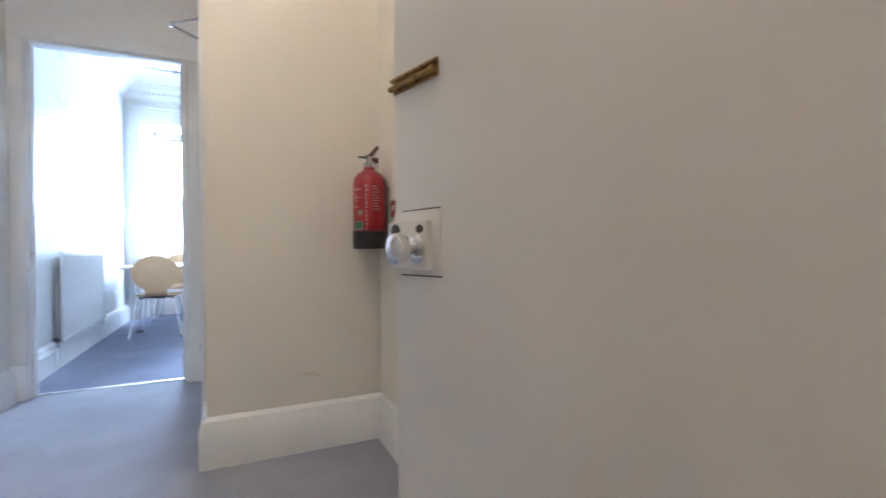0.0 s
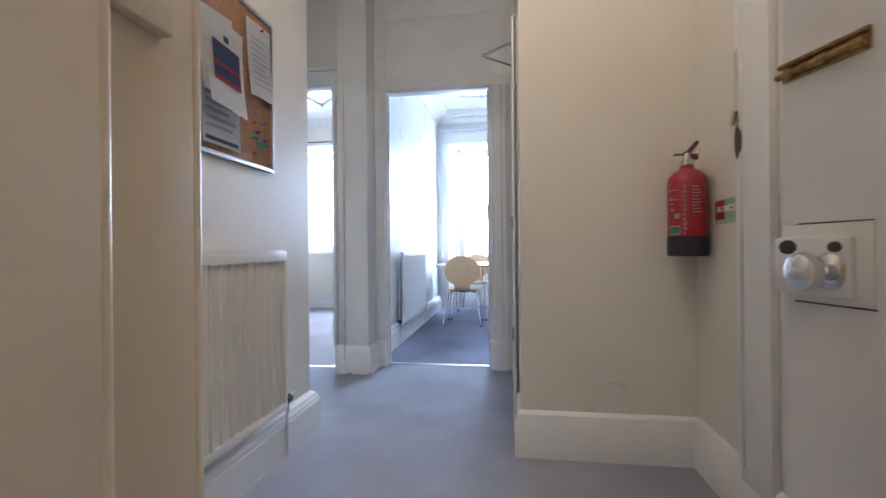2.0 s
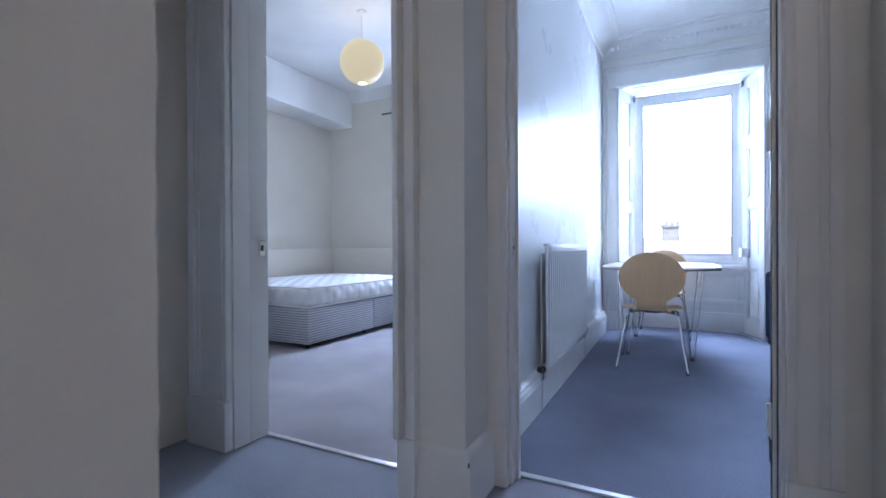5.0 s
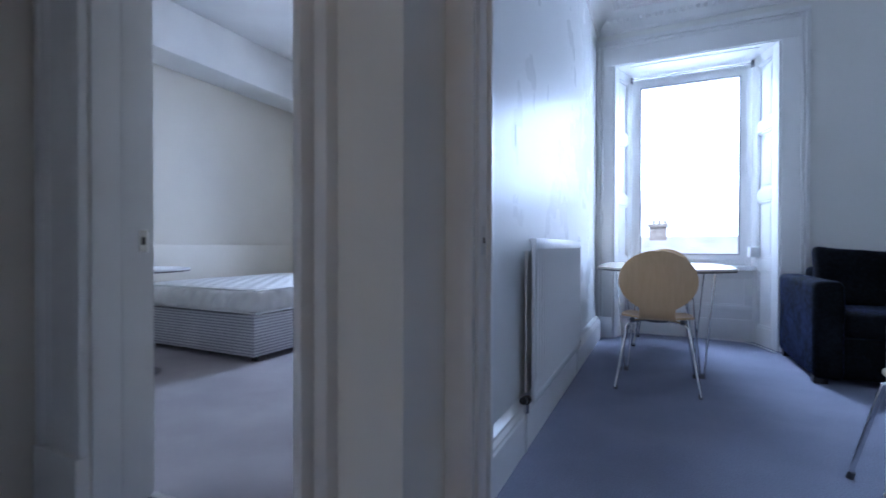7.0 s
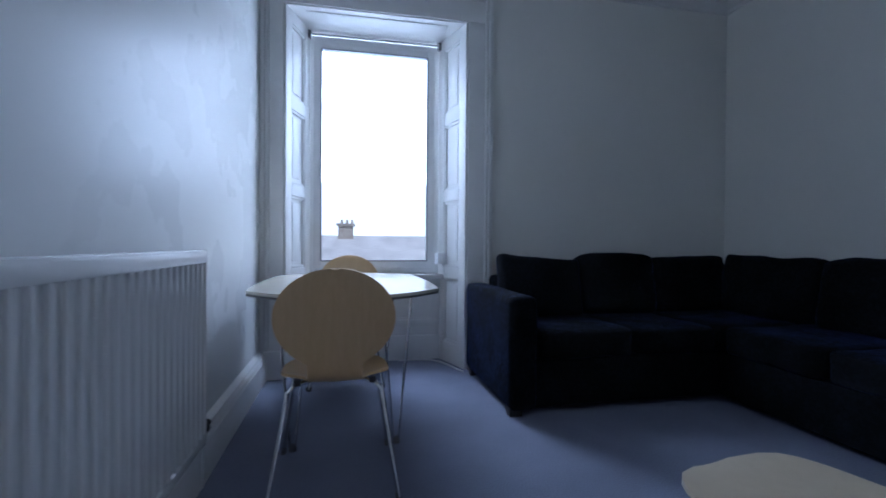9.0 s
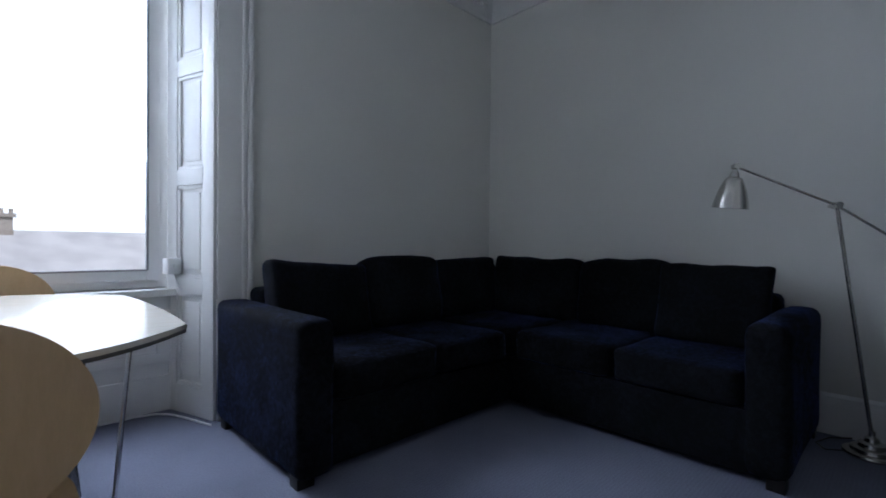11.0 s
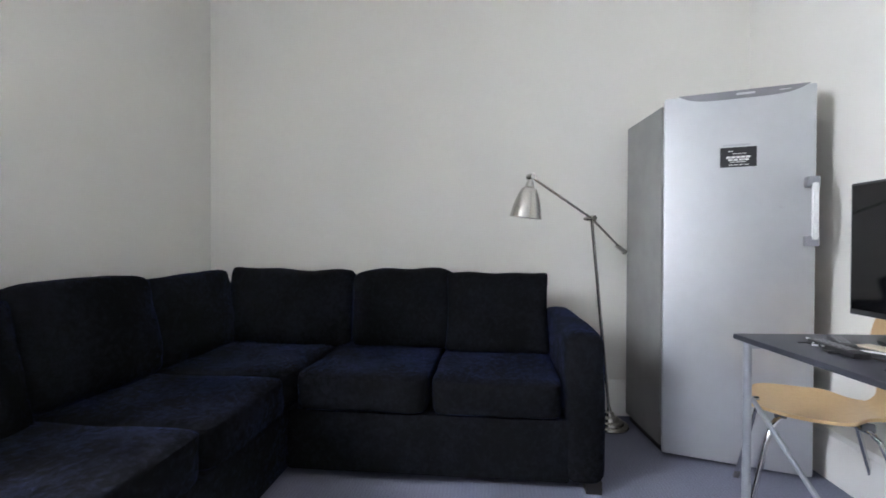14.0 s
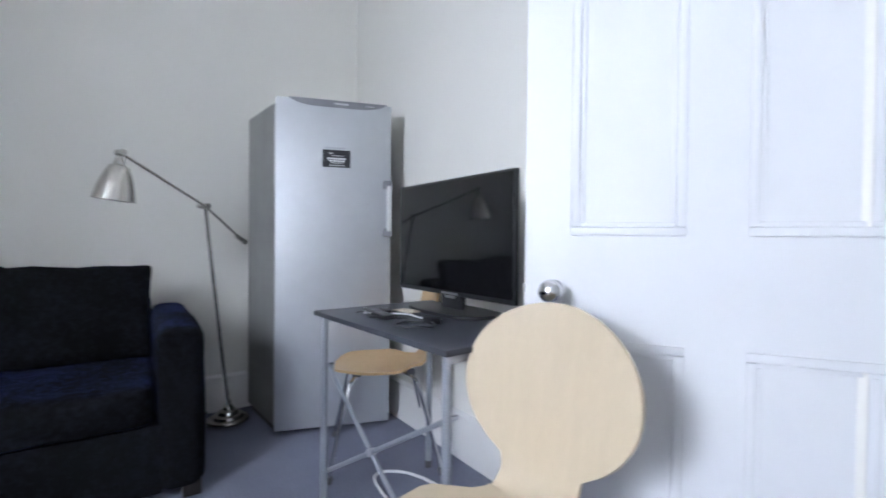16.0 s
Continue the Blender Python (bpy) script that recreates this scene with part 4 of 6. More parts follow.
# ---- radiators ----
def radiator(name, m, length, z0, z1, n, mat, label, valve_dark=True, rib=0.0085, recess=0.030):
    """Panel radiator along +y, its face towards +x, wall at x = 0."""
    r = thing(name, m, label, "radiator")
    f = 0.078
    bm = boxes((f - recess, 0, z0, f - recess + 0.011, length, z1))
    part("panel", bm, mat, r)
    bm = bmesh.new()
    box(bm, f - 0.024, 0, z1 - 0.042, f, length, z1, 0.006)
    box(bm, f - 0.024, 0, z0, f, length, z0 + 0.035, 0.006)
    box(bm, f - 0.020, -0.004, z0, f - 0.004, 0.012, z1 - 0.002, 0.004)
    box(bm, f - 0.020, length - 0.012, z0, f - 0.004, length + 0.004, z1 - 0.002, 0.004)
    part("rim", bm, mat, r)
    gap = (length - 0.024) / n
    first = None
    for k in range(n + 1):
        y = 0.012 + k * gap
        if first is None:
            bm = bmesh.new()
            w = rib
            profile = [(f - 0.020, -w * 1.5), (f - 0.013, -w * 1.1), (f - 0.006, -w * 0.95), (f - 0.002, -w * 0.6), (f - 0.0005, 0.0), (f - 0.002, w * 0.6), (f - 0.006, w * 0.95), (f - 0.013, w * 1.1), (f - 0.020, w * 1.5)]
            prism(bm, profile, z0 + 0.03, z1 - 0.04)
            first = part("rib", bm, mat, r, sharp=60)
            first.location = (0, y, 0)
        else:
            o = new("rib", first.data)
            o.parent, o.location = r, (0, y, 0)
    bm = boxes((f - 0.034, 0.002, z1 - 0.008, f - 0.002, length - 0.002, z1 + 0.006), bevel=0.005)
    part("top_grille", bm, mat, r)
    part("rear_panel", boxes((0.022, 0.02, z0 + 0.03, 0.032, length - 0.02, z1 - 0.05), bevel=0.003), mat, r)
    for y in (0.15, length - 0.15):
        for zb in (z0 + 0.1, z1 - 0.16):
            part("wall_bracket", boxes((0.001, y - 0.02, zb, f - 0.02, y + 0.02, zb + 0.08), bevel=0.003), mat, r)
    for y, s in ((0.0, -1), (length, 1)):
        bm = bmesh.new()
        zz = z0 + 0.018
        tube(bm, [(f - 0.030, y - s * 0.01, zz), (f - 0.030, y + s * 0.045, zz)], 0.010, 10)
        tube(bm, [(f - 0.030, y + s * 0.045, zz + 0.02), (f - 0.030, y + s * 0.045, zz - 0.05)], 0.011, 10)
        v = part("valve", bm, CHROME, r, "chrome radiator valve")
        bp = bmesh.new()
        tube(bp, [(f - 0.030, y + s * 0.045, zz - 0.04), (f - 0.032, y + s * 0.047, 0.0)], 0.006, 8)
        part("pipe", bp, mat, v)
        bm = bmesh.new()
        tube(bm, [(f - 0.030, y + s * 0.045, zz + 0.004), (f - 0.030, y + s * 0.098, zz + 0.018)], [0.013, 0.016], 12)
        part("valve_cap", bm, RADPAINT if valve_dark else BLACK, v)
        bm = bmesh.new()
        tube(bm, [(f - 0.028, y + s * 0.030, zz + 0.004), (f - 0.026, y + s * 0.062, zz + 0.010)], [0.018, 0.020], 14)
        part("valve_collar", bm, BLACK, v, "black valve collar")
    return r


radiator("radiator", pose(-0.625, 0.258, 0), 1.137, 0.235, 0.935, 20, RADPAINT, "cream enamel panel radiator on the hall wall", rib=0.0082, recess=0.024)
radiator("radiator", pose(-0.692, 3.91, 0), 1.22, 0.20, 0.911, 24, RADWHITE, "white panel radiator on the living room wall", False, 0.008, 0.020)

# ---- notice board ----
board = thing("notice_board", pose(-0.625, 0.55, 1.30), "cork notice board in an aluminium frame", "notice board")
bm = boxes((0.001, 0, 0, 0.012, 0.83, 0.635))
part("cork_sheet", bm, CORK, board)
bm = boxes((0.001, -0.012, -0.012, 0.022, 0.0, 0.647), (0.001, 0.83, -0.012, 0.022, 0.842, 0.647), (0.001, 0.0, -0.012, 0.022, 0.83, 0.004), (0.001, 0.0, 0.631, 0.022, 0.83, 0.647), bevel=0.003)
part("frame", bm, ALU, board)


def sheet(name, y, z, w, h, off, tilt, label, curl=0.02):
    """A sheet of paper on the board, a little curled at its foot."""
    s = thing(name, pose(-0.613 + off, y, z, tilt, 0, 0), label, "paper")
    bm = bmesh.new()
    rows = []
    for i in range(7):
        v = i / 6
        zz = -h * v
        xx = curl * v * v
        rows.append([bm.verts.new((xx + 0.004 * math.sin(5 * u) * v, w * u, zz)) for u in (0, 0.25, 0.5, 0.75, 1)])
    for a, b in zip(rows, rows[1:]):
        for k in range(4):
            bm.faces.new((a[k], a[k + 1], b[k + 1], b[k]))
    bmesh.ops.solidify(bm, geom=bm.faces[:], thickness=0.0006)
    part("sheet", bm, PAPER, s)
    return s, (lambda v: curl * v * v)


def print_block(s, fn, h, mat, y0, y1, v0, v1, nm="print"):
    bm = bmesh.new()
    lo = [bm.verts.new((fn(v0) + 0.0035 + 0.001, y, -h * v0)) for y in (y0, y1)]
    hi = [bm.verts.new((fn(v1) + 0.0035 + 0.001, y, -h * v1)) for y in (y0, y1)]
    bm.faces.new((lo[0], lo[1], hi[1], hi[0]))
    bmesh.ops.solidify(bm, geom=bm.faces[:], thickness=0.0004)
    part(nm, bm, mat, s)


s1, f1 = sheet("paper_notice", 0.915, 1.585, 0.23, 0.26, 0.004, 0, "printed notice sheet with a navy band", 0.006)
print_block(s1, f1, 0.26, NAVYINK, 0.01, 0.20, 0.06, 0.16)
for k in range(5):
    print_block(s1, f1, 0.26, GREYINK, 0.015, 0.19 - 0.02 * (k % 3), 0.28 + k * 0.11, 0.33 + k * 0.11, "text_line")
print_block(s1, f1, 0.26, NAVYINK, 0.01, 0.20, 0.90, 0.955)
sheet("paper_notice", 0.875, 1.80, 0.21, 0.30, 0.010, 5, "blank back of a curled white sheet", 0.02)
s2, f2 = sheet("paper_notice", 0.925, 1.795, 0.222, 0.335, 0.016, -3, "white leaflet printed in navy and red", 0.035)
print_block(s2, f2, 0.335, NAVYINK, 0.03, 0.19, 0.28, 0.50)
print_block(s2, f2, 0.335, REDINK, 0.03, 0.19, 0.50, 0.545)
print_block(s2, f2, 0.335, NAVYINK, 0.03, 0.19, 0.545, 0.66)
print_block(s2, f2, 0.335, REDINK, 0.03, 0.19, 0.66, 0.72)
print_block(s2, f2, 0.335, PAPER, 0.07, 0.15, 0.44, 0.49, "white_bar")
print_block(s2, f2, 0.335, NAVYINK, 0.095, 0.125, 0.17, 0.24, "emblem")
s3, f3 = sheet("paper_notice", 1.185, 1.895, 0.185, 0.315, 0.006, 2, "curled white letter pinned with a red pin", 0.015)
for k in range(9):
    print_block(s3, f3, 0.315, GREYINK, 0.025, 0.165 - 0.015 * (k * 7 % 4), 0.22 + k * 0.075, 0.235 + k * 0.075, "text_line")

PINS = {"red": (0.55, 0.02, 0.03), "orange": (0.65, 0.16, 0.03), "purple": (0.12, 0.05, 0.40), "teal": (0.04, 0.38, 0.32)}
pin_mats = {k: material(k + "_plastic", c, 0.25, scale=20) for k, c in PINS.items()}
for y, z, c in ((1.345, 1.880, "red"), (1.290, 1.475, "orange"), (1.355, 1.485, "purple"), (1.315, 1.44, "purple"), (1.33, 1.40, "teal"), (1.275, 1.41, "teal"),
                (1.365, 1.415, "purple"), (1.345, 1.385, "teal"), (1.325, 1.378, "teal"), (1.38, 1.395, "teal"), (1.29, 1.35, "orange"), (1.305, 1.415, "teal")):
    p = thing("drawing_pin", pose(-0.613, y - 0.05, z, 0, 0, 0), c + " plastic push pin stuck in the cork", "push pin", "pins on the notice board")
    bm = bmesh.new()
    lathe(bm, [(0, 0), (0.0065, 0), (0.0065, 0.003), (0.0035, 0.006), (0.0035, 0.013), (0.006, 0.016), (0.0055, 0.019), (0, 0.0195)], 12, pose(0, 0, 0, 0, 90, 0))
    part("head", bm, pin_mats[c], p)

panel = thing("framed_sign", pose(-0.603, 0.585, 1.312), "cream framed board with plain white boards inside", "framed board")
bm = boxes((0, 0.195, 0, 0.022, 0.225, 0.62), (0, -0.03, 0, 0.022, 0.0, 0.62), (0, 0, 0, 0.022, 0.195, 0.028), (0, 0, 0.592, 0.022, 0.195, 0.62), bevel=0.004)
part("frame", bm, CREAMWOOD, panel)
for k in range(3):
    bm = boxes((0, k * 0.065 + 0.001, 0.028, 0.010, k * 0.065 + 0.063, 0.592), bevel=0.002)
    part("board", bm, PAPER, panel)

# ---- fire extinguisher, sign, keys ----
PALEPRINT = material("faded_print", (0.70, 0.45, 0.44), 0.5, scale=20)
SIGNGREEN = material("faded_green_print", (0.30, 0.55, 0.36), 0.5, scale=20)
PALEGREEN = material("pale_green_print", (0.45, 0.62, 0.40), 0.5, scale=20)
DARKGREEN = material("dark_green_paint", (0.02, 0.06, 0.03), 0.4, scale=10)
DARKRED = material("dark_red_paint", (0.09, 0.008, 0.010), 0.4, scale=10)
ext = thing("fire_extinguisher", pose(1.157, 1.465, 0.905), "red water fire extinguisher hung on the alcove wall", "extinguisher")
bm = bmesh.new()
lathe(bm, [(0.060, 0.075), (0.0735, 0.08), (0.0735, 0.295), (0.069, 0.318), (0.052, 0.340), (0.028, 0.354), (0.024, 0.372), (0, 0.372)], 32)
part("cylinder", bm, EXTRED, ext)
bm = bmesh.new()
lathe(bm, [(0, 0), (0.070, 0), (0.076, 0.005), (0.076, 0.078), (0.060, 0.082), (0, 0.082)], 32)
part("foot_ring", bm, BLACK, ext, "black plastic base")
bm = bmesh.new()
lathe(bm, [(0.022, 0.362), (0.026, 0.367), (0.026, 0.387), (0.016, 0.392), (0.014, 0.417), (0, 0.417)], 18)
part("valve", bm, CHROME, ext)
bm = boxes((-0.050, -0.008, 0.409, 0.020, 0.008, 0.417), bevel=0.003)
part("lower_lever", bm, DARKGREEN, ext, "dark green carrying lever")
bm = bmesh.new()
tube(bm, [(-0.012, 0, 0.414), (0.006, 0.0, 0.422), (0.034, -0.006, 0.458), (0.040, -0.008, 0.465)], [0.009, 0.010, 0.009, 0.006], 10)
part("upper_lever", bm, DARKRED, ext, "dark red squeeze lever")
bm = boxes((-0.006, -0.012, 0.390, 0.042, 0.012, 0.414), bevel=0.006)
part("valve_head", bm, DARKRED, ext)
bm = bmesh.new()
tube(bm, [(0.040 + 0.012 * math.cos(k * math.pi / 8), 0.0, 0.424 + 0.012 * math.sin(k * math.pi / 8)) for k in range(17)], 0.002, 6, False)
part("safety_ring", bm, CHROME, ext)
bm = bmesh.new()
lathe(bm, [(0, 0), (0.014, 0), (0.015, 0.004), (0.013, 0.010), (0, 0.011)], 18, Matrix.Translation((0, -0.024, 0.380)) @ pose(0, 0, 0, 90, 0, 0))
part("pressure_gauge", bm, CHROME, ext)


def wrap(name, mat, r, a0, a1, z0, z1, parent, n=8):
    bm = bmesh.new()
    lo, hi = [], []
    for k in range(n + 1):
        a = radians(a0 + (a1 - a0) * k / n)
        lo.append(bm.verts.new((r * math.cos(a), r * math.sin(a), z0)))
        hi.append(bm.verts.new((r * math.cos(a), r * math.sin(a), z1)))
    for k in range(n):
        bm.faces.new((lo[k], lo[k + 1], hi[k + 1], hi[k]))
    bmesh.ops.solidify(bm, geom=bm.faces[:], thickness=-0.0006)
    return part(name, bm, mat, parent)


for k in range(11):
    wrap("print_line", PALEPRINT, 0.0741, 240, 245 + (k * 3) % 4, 0.085 + k * 0.0185, 0.097 + k * 0.0185, ext, 3)
for k in range(9):
    wrap("print_line", PALEPRINT, 0.0741, 263, 292 - (k * 4) % 11, 0.172 + k * 0.0125, 0.177 + k * 0.0125, ext)
for z in (0.225, 0.262):
    wrap("print_line", PAPER, 0.0741, 186, 226, z, z + 0.0025, ext)
for k in range(3):
    wrap("print_line", PALEPRINT, 0.0741, 196, 212 - 4 * k, 0.182 + k * 0.024, 0.190 + k * 0.024, ext, 4)
lab = wrap("label", PAPER, 0.0741, 194, 230, 0.085, 0.122, ext)
wrap("label_field", GREEN, 0.0746, 196, 228, 0.089, 0.118, lab)
wrap("print_patch", PALEGREEN, 0.0741, 212, 228, 0.150, 0.170, ext, 4)
bm = boxes((-0.03, 0.07, 0.28, 0.03, 0.113, 0.34), bevel=0.004)
part("wall_bracket", bm, DARKMETAL, ext)

sign = thing("extinguisher_sign", pose(1.2385, 1.235, 1.028), "small red, white and green fire action sign", "sign")
part("card", boxes((-0.002, 0, 0, 0.001, 0.17, 0.094), bevel=0.0005), PALEGREEN, sign)
part("red_block", boxes((-0.0030, 0.088, 0.016, -0.0015, 0.165, 0.088)), EXTRED, sign)
part("green_block", boxes((-0.0030, 0.012, 0.016, -0.0015, 0.082, 0.040)), SIGNGREEN, sign)
part("green_block", boxes((-0.0030, 0.012, 0.072, -0.0015, 0.082, 0.088)), SIGNGREEN, sign)
for k in range(4):
    part("white_bar", boxes((-0.0042, 0.018 + 0.034 * k, 0.046, -0.0028, 0.044 + 0.034 * k, 0.066)), PAPER, sign)
for k in range(2):
    part("red_bar", boxes((-0.0052, 0.024 + 0.068 * k, 0.052, -0.0040, 0.040 + 0.068 * k, 0.060)), EXTRED, sign)

keys = thing("hanging_keys", pose(1.205, 1.150, 1.245), "bunch of keys and a dark fob hanging on a cord", "keys")
bm = bmesh.new()
tube(bm, [(0.022, 0, 0.37), (0.0, 0.0, 0.365), (-0.005, 0.0, 0.345)], 0.004, 8)
part("wall_hook", bm, BRASS, keys)
bm = bmesh.new()
tube(bm, [(-0.004, 0.004, 0.355), (-0.002, 0.006, 0.20), (0.0, 0.004, 0.11)], 0.006, 8)
tube(bm, [(-0.004, -0.004, 0.355), (0.0, -0.008, 0.22), (0.0, 0.0, 0.11)], 0.004, 8)
part("cord", bm, CREAMWOOD, keys)
bm = bmesh.new()
pillow(bm, (0, 0, 0.05), (0.018, 0.034, 0.12), 2.6, 0.1, 1.0, 4, 0.0)
part("fob", bm, DARKMETAL, keys, "dark worn key fob")
for k, a in enumerate((-18, 4, 20)):
    bm = boxes((-0.002 - 0.004 * k, -0.009, -0.05, -0.0005 - 0.004 * k, 0.009, 0.0), bevel=0.0005, )
    o = part("key", bm, NICKEL, keys)
    o.matrix_basis = pose(-0.004, 0, 0.155, a, 0, 0)


# ---- sofa ----
sofa = thing("corner_sofa", pose(0, 0, 0), "large dark navy velour corner sofa with loose back cushions", "sofa")
bm = boxes((0.90, 5.65, 0.035, 2.98, 6.52, 0.30), bevel=0.02)
part("long_base", bm, SOFA, sofa)
bm = boxes((2.125, 4.44, 0.035, 2.98, 5.655, 0.30), bevel=0.02)
part("short_base", bm, SOFA, sofa)


def soft_box(x0, y0, z0, x1, y1, z1, r, seed, wob=0.006):
    bm = bmesh.new()
    box(bm, x0, y0, z0, x1, y1, z1, r, 4)
    bmesh.ops.subdivide_edges(bm, edges=[e for e in bm.edges if e.calc_length() > 0.15], cuts=4, use_grid_fill=True)
    for v in bm.verts:
        w = noise.noise_vector(v.co * 4 + Vector((seed, 0, 0)))
        v.co += w * wob
    return bm


part("arm", soft_box(0.755, 5.595, 0.035, 0.920, 6.552, 0.662, 0.05, 1), SOFA, sofa)
part("arm", soft_box(2.11, 4.30, 0.035, 2.97, 4.465, 0.662, 0.068, 2), SOFA, sofa)
part("back", soft_box(0.92, 6.37, 0.28, 2.98, 6.54, 0.72, 0.05, 3), SOFA, sofa)
part("back", soft_box(2.83, 4.46, 0.28, 3.0, 6.38, 0.72, 0.05, 4), SOFA, sofa)


def seat(x0, x1, y0, y1, seed, z1=0.462):
    bm = bmesh.new()
    pillow(bm, ((x0 + x1) / 2, (y0 + y1) / 2, (z1 + 0.295) / 2), (x1 - x0, y1 - y0, z1 - 0.295), 14, 0.045, seed, 12, 0.007)
    part("seat_cushion", bm, SOFA, sofa)


seat(0.925, 1.545, 5.625, 6.34, 1)
seat(1.545, 2.10, 5.625, 6.34, 2, 0.455)
seat(2.10, 2.84, 5.63, 6.34, 3)
seat(2.095, 2.84, 5.03, 5.625, 4)
seat(2.095, 2.84, 4.462, 5.025, 5, 0.458)


def cushion(cx, cy, cz, w, h, d, yaw, tilt, seed, lean=0, sag=0.0, corner=9.0, waist=0.012, pleats=()):
    """A stuffed back cushion: thick in the middle, thin at its seams; sag dips the top edge, corner squares the outline."""
    bm = bmesh.new()
    m = Matrix.Translation((cx, cy, cz)) @ pose(0, 0, 0, 0, 0, yaw) @ pose(0, 0, 0, tilt, lean, 0)
    n = 16
    sheets = []
    for s in (-1, 1):
        rows = []
        for i in range(n + 1):
            row = []
            for k in range(n + 1):
                u, v = math.sin(math.pi / 2 * (2 * i / n - 1)), math.sin(math.pi / 2 * (2 * k / n - 1))
                q = max(abs(u), abs(v)) / max((abs(u) ** corner + abs(v) ** corner) ** (1 / corner), 1e-6)
                x, z = u * q, v * q
                plump = ((1 - x ** 4) * (1 - z ** 4)) ** 0.42
                edge = 0.0 if max(abs(u), abs(v)) > 0.999 else 0.22 + 0.78 * plump
                crease = noise.noise(Vector((x * 2.2 + seed, z * 2.2, seed * 3 + s))) * 0.016 + noise.noise(Vector((x * 6 + seed, z * 6, s))) * 0.006
                px = x * w / 2 * (1 - waist * (1 - z * z))
                for c in pleats:
                    crease -= 0.016 * math.exp(-((x - c - 0.03 * z) / 0.06) ** 2)
                pz = z * h / 2 - (sag * (1 - x * x) * max(0, z) if z > 0 else 0) + noise.noise(Vector((x * 2 + seed, seed, z))) * 0.010
                row.append(bm.verts.new(m @ Vector((px, s * (d / 2 * edge + crease * edge), pz))))
            rows.append(row)
        for a, b in zip(rows, rows[1:]):
            for k in range(n):
                bm.faces.new((a[k], a[k + 1], b[k + 1], b[k]))
        sheets.append(rows)
    bmesh.ops.remove_doubles(bm, verts=bm.verts[:], dist=0.0005)
    part("back_cushion", bm, SOFA, sofa, sharp=70)


cushion(1.215, 6.27, 0.640, 0.63, 0.45, 0.20, 3, -16, 1.3, 4.5, 0.016, 22, 0.04)
cushion(1.835, 6.33, 0.655, 0.62, 0.445, 0.24, 0, -11, 2.1, 1, -0.012, 7)
cushion(2.455, 6.33, 0.646, 0.66, 0.435, 0.22, 0, -11, 3.7, -1, 0.0, 9)
cushion(2.78, 5.925, 0.655, 0.74, 0.445, 0.24, -90, -11, 4.9, 1, 0.008, 16)
cushion(2.79, 5.255, 0.650, 0.60, 0.445, 0.24, -90, -11, 5.2, -2, -0.008, 8)
cushion(2.69, 4.735, 0.655, 0.555, 0.435, 0.17, -90, -15, 6.6, 0, 0.004, 26, 0.045, (-0.35, 0.25))
for x, y in ((2.16, 4.345), (2.92, 4.345), (0.80, 5.66), (0.80, 6.46)):
    bm = boxes((x - 0.035, y - 0.03, 0.0, x + 0.04, y + 0.035, 0.055), bevel=0.004)
    part("foot", bm, DARKWOOD, sofa, "dark wooden block foot")

# ---- plywood chairs ----
def shell_points():
    """Side profile of the moulded shell, from seat front to the top of the back, with half widths."""
    rows = []
    for i in range(15):
        s = i / 14
        y = 0.215 - 0.365 * s
        z = 0.438 - 0.010 * math.sin(math.pi * s) - 0.016 * (1 - min(1, s * 5)) ** 2
        k = max(0.0, (y - 0.01) / 0.21)
        w = 0.209 * max(0.0, 1 - k ** 2.6) ** 0.45
        if y < -0.05:
            e = (-0.05 - y) / 0.10
            w = 0.209 - 0.104 * e * e * (3 - 2 * e)
        rows.append((y, z, max(w, 0.05)))
    for i in range(1, 7):
        a = radians(i * 12.5)
        rows.append((-0.15 - 0.058 * math.sin(a), 0.438 + 0.058 * (1 - math.cos(a)), 0.104 - 0.0015 * i))
    y0, z0, w0 = rows[-1]
    n = 22
    for i in range(1, n + 1):
        s = i / n
        z = z0 + (0.857 - z0) * (1 - (1 - s) ** 1.6)
        y = y0 - 0.062 * (z - z0) / (0.857 - z0) + 0.010 * math.sin(math.pi * s)
        t = (z - 0.674) / 0.1835
        disc = 0.217 * math.sqrt(max(0, 1 - t * t))
        neck = w0 - 0.006 if z < 0.57 else 0.004
        rows.append((y, z, math.log(math.exp(75 * disc) + math.exp(75 * neck)) / 75 if z < 0.57 else max(disc, neck)))
    return rows


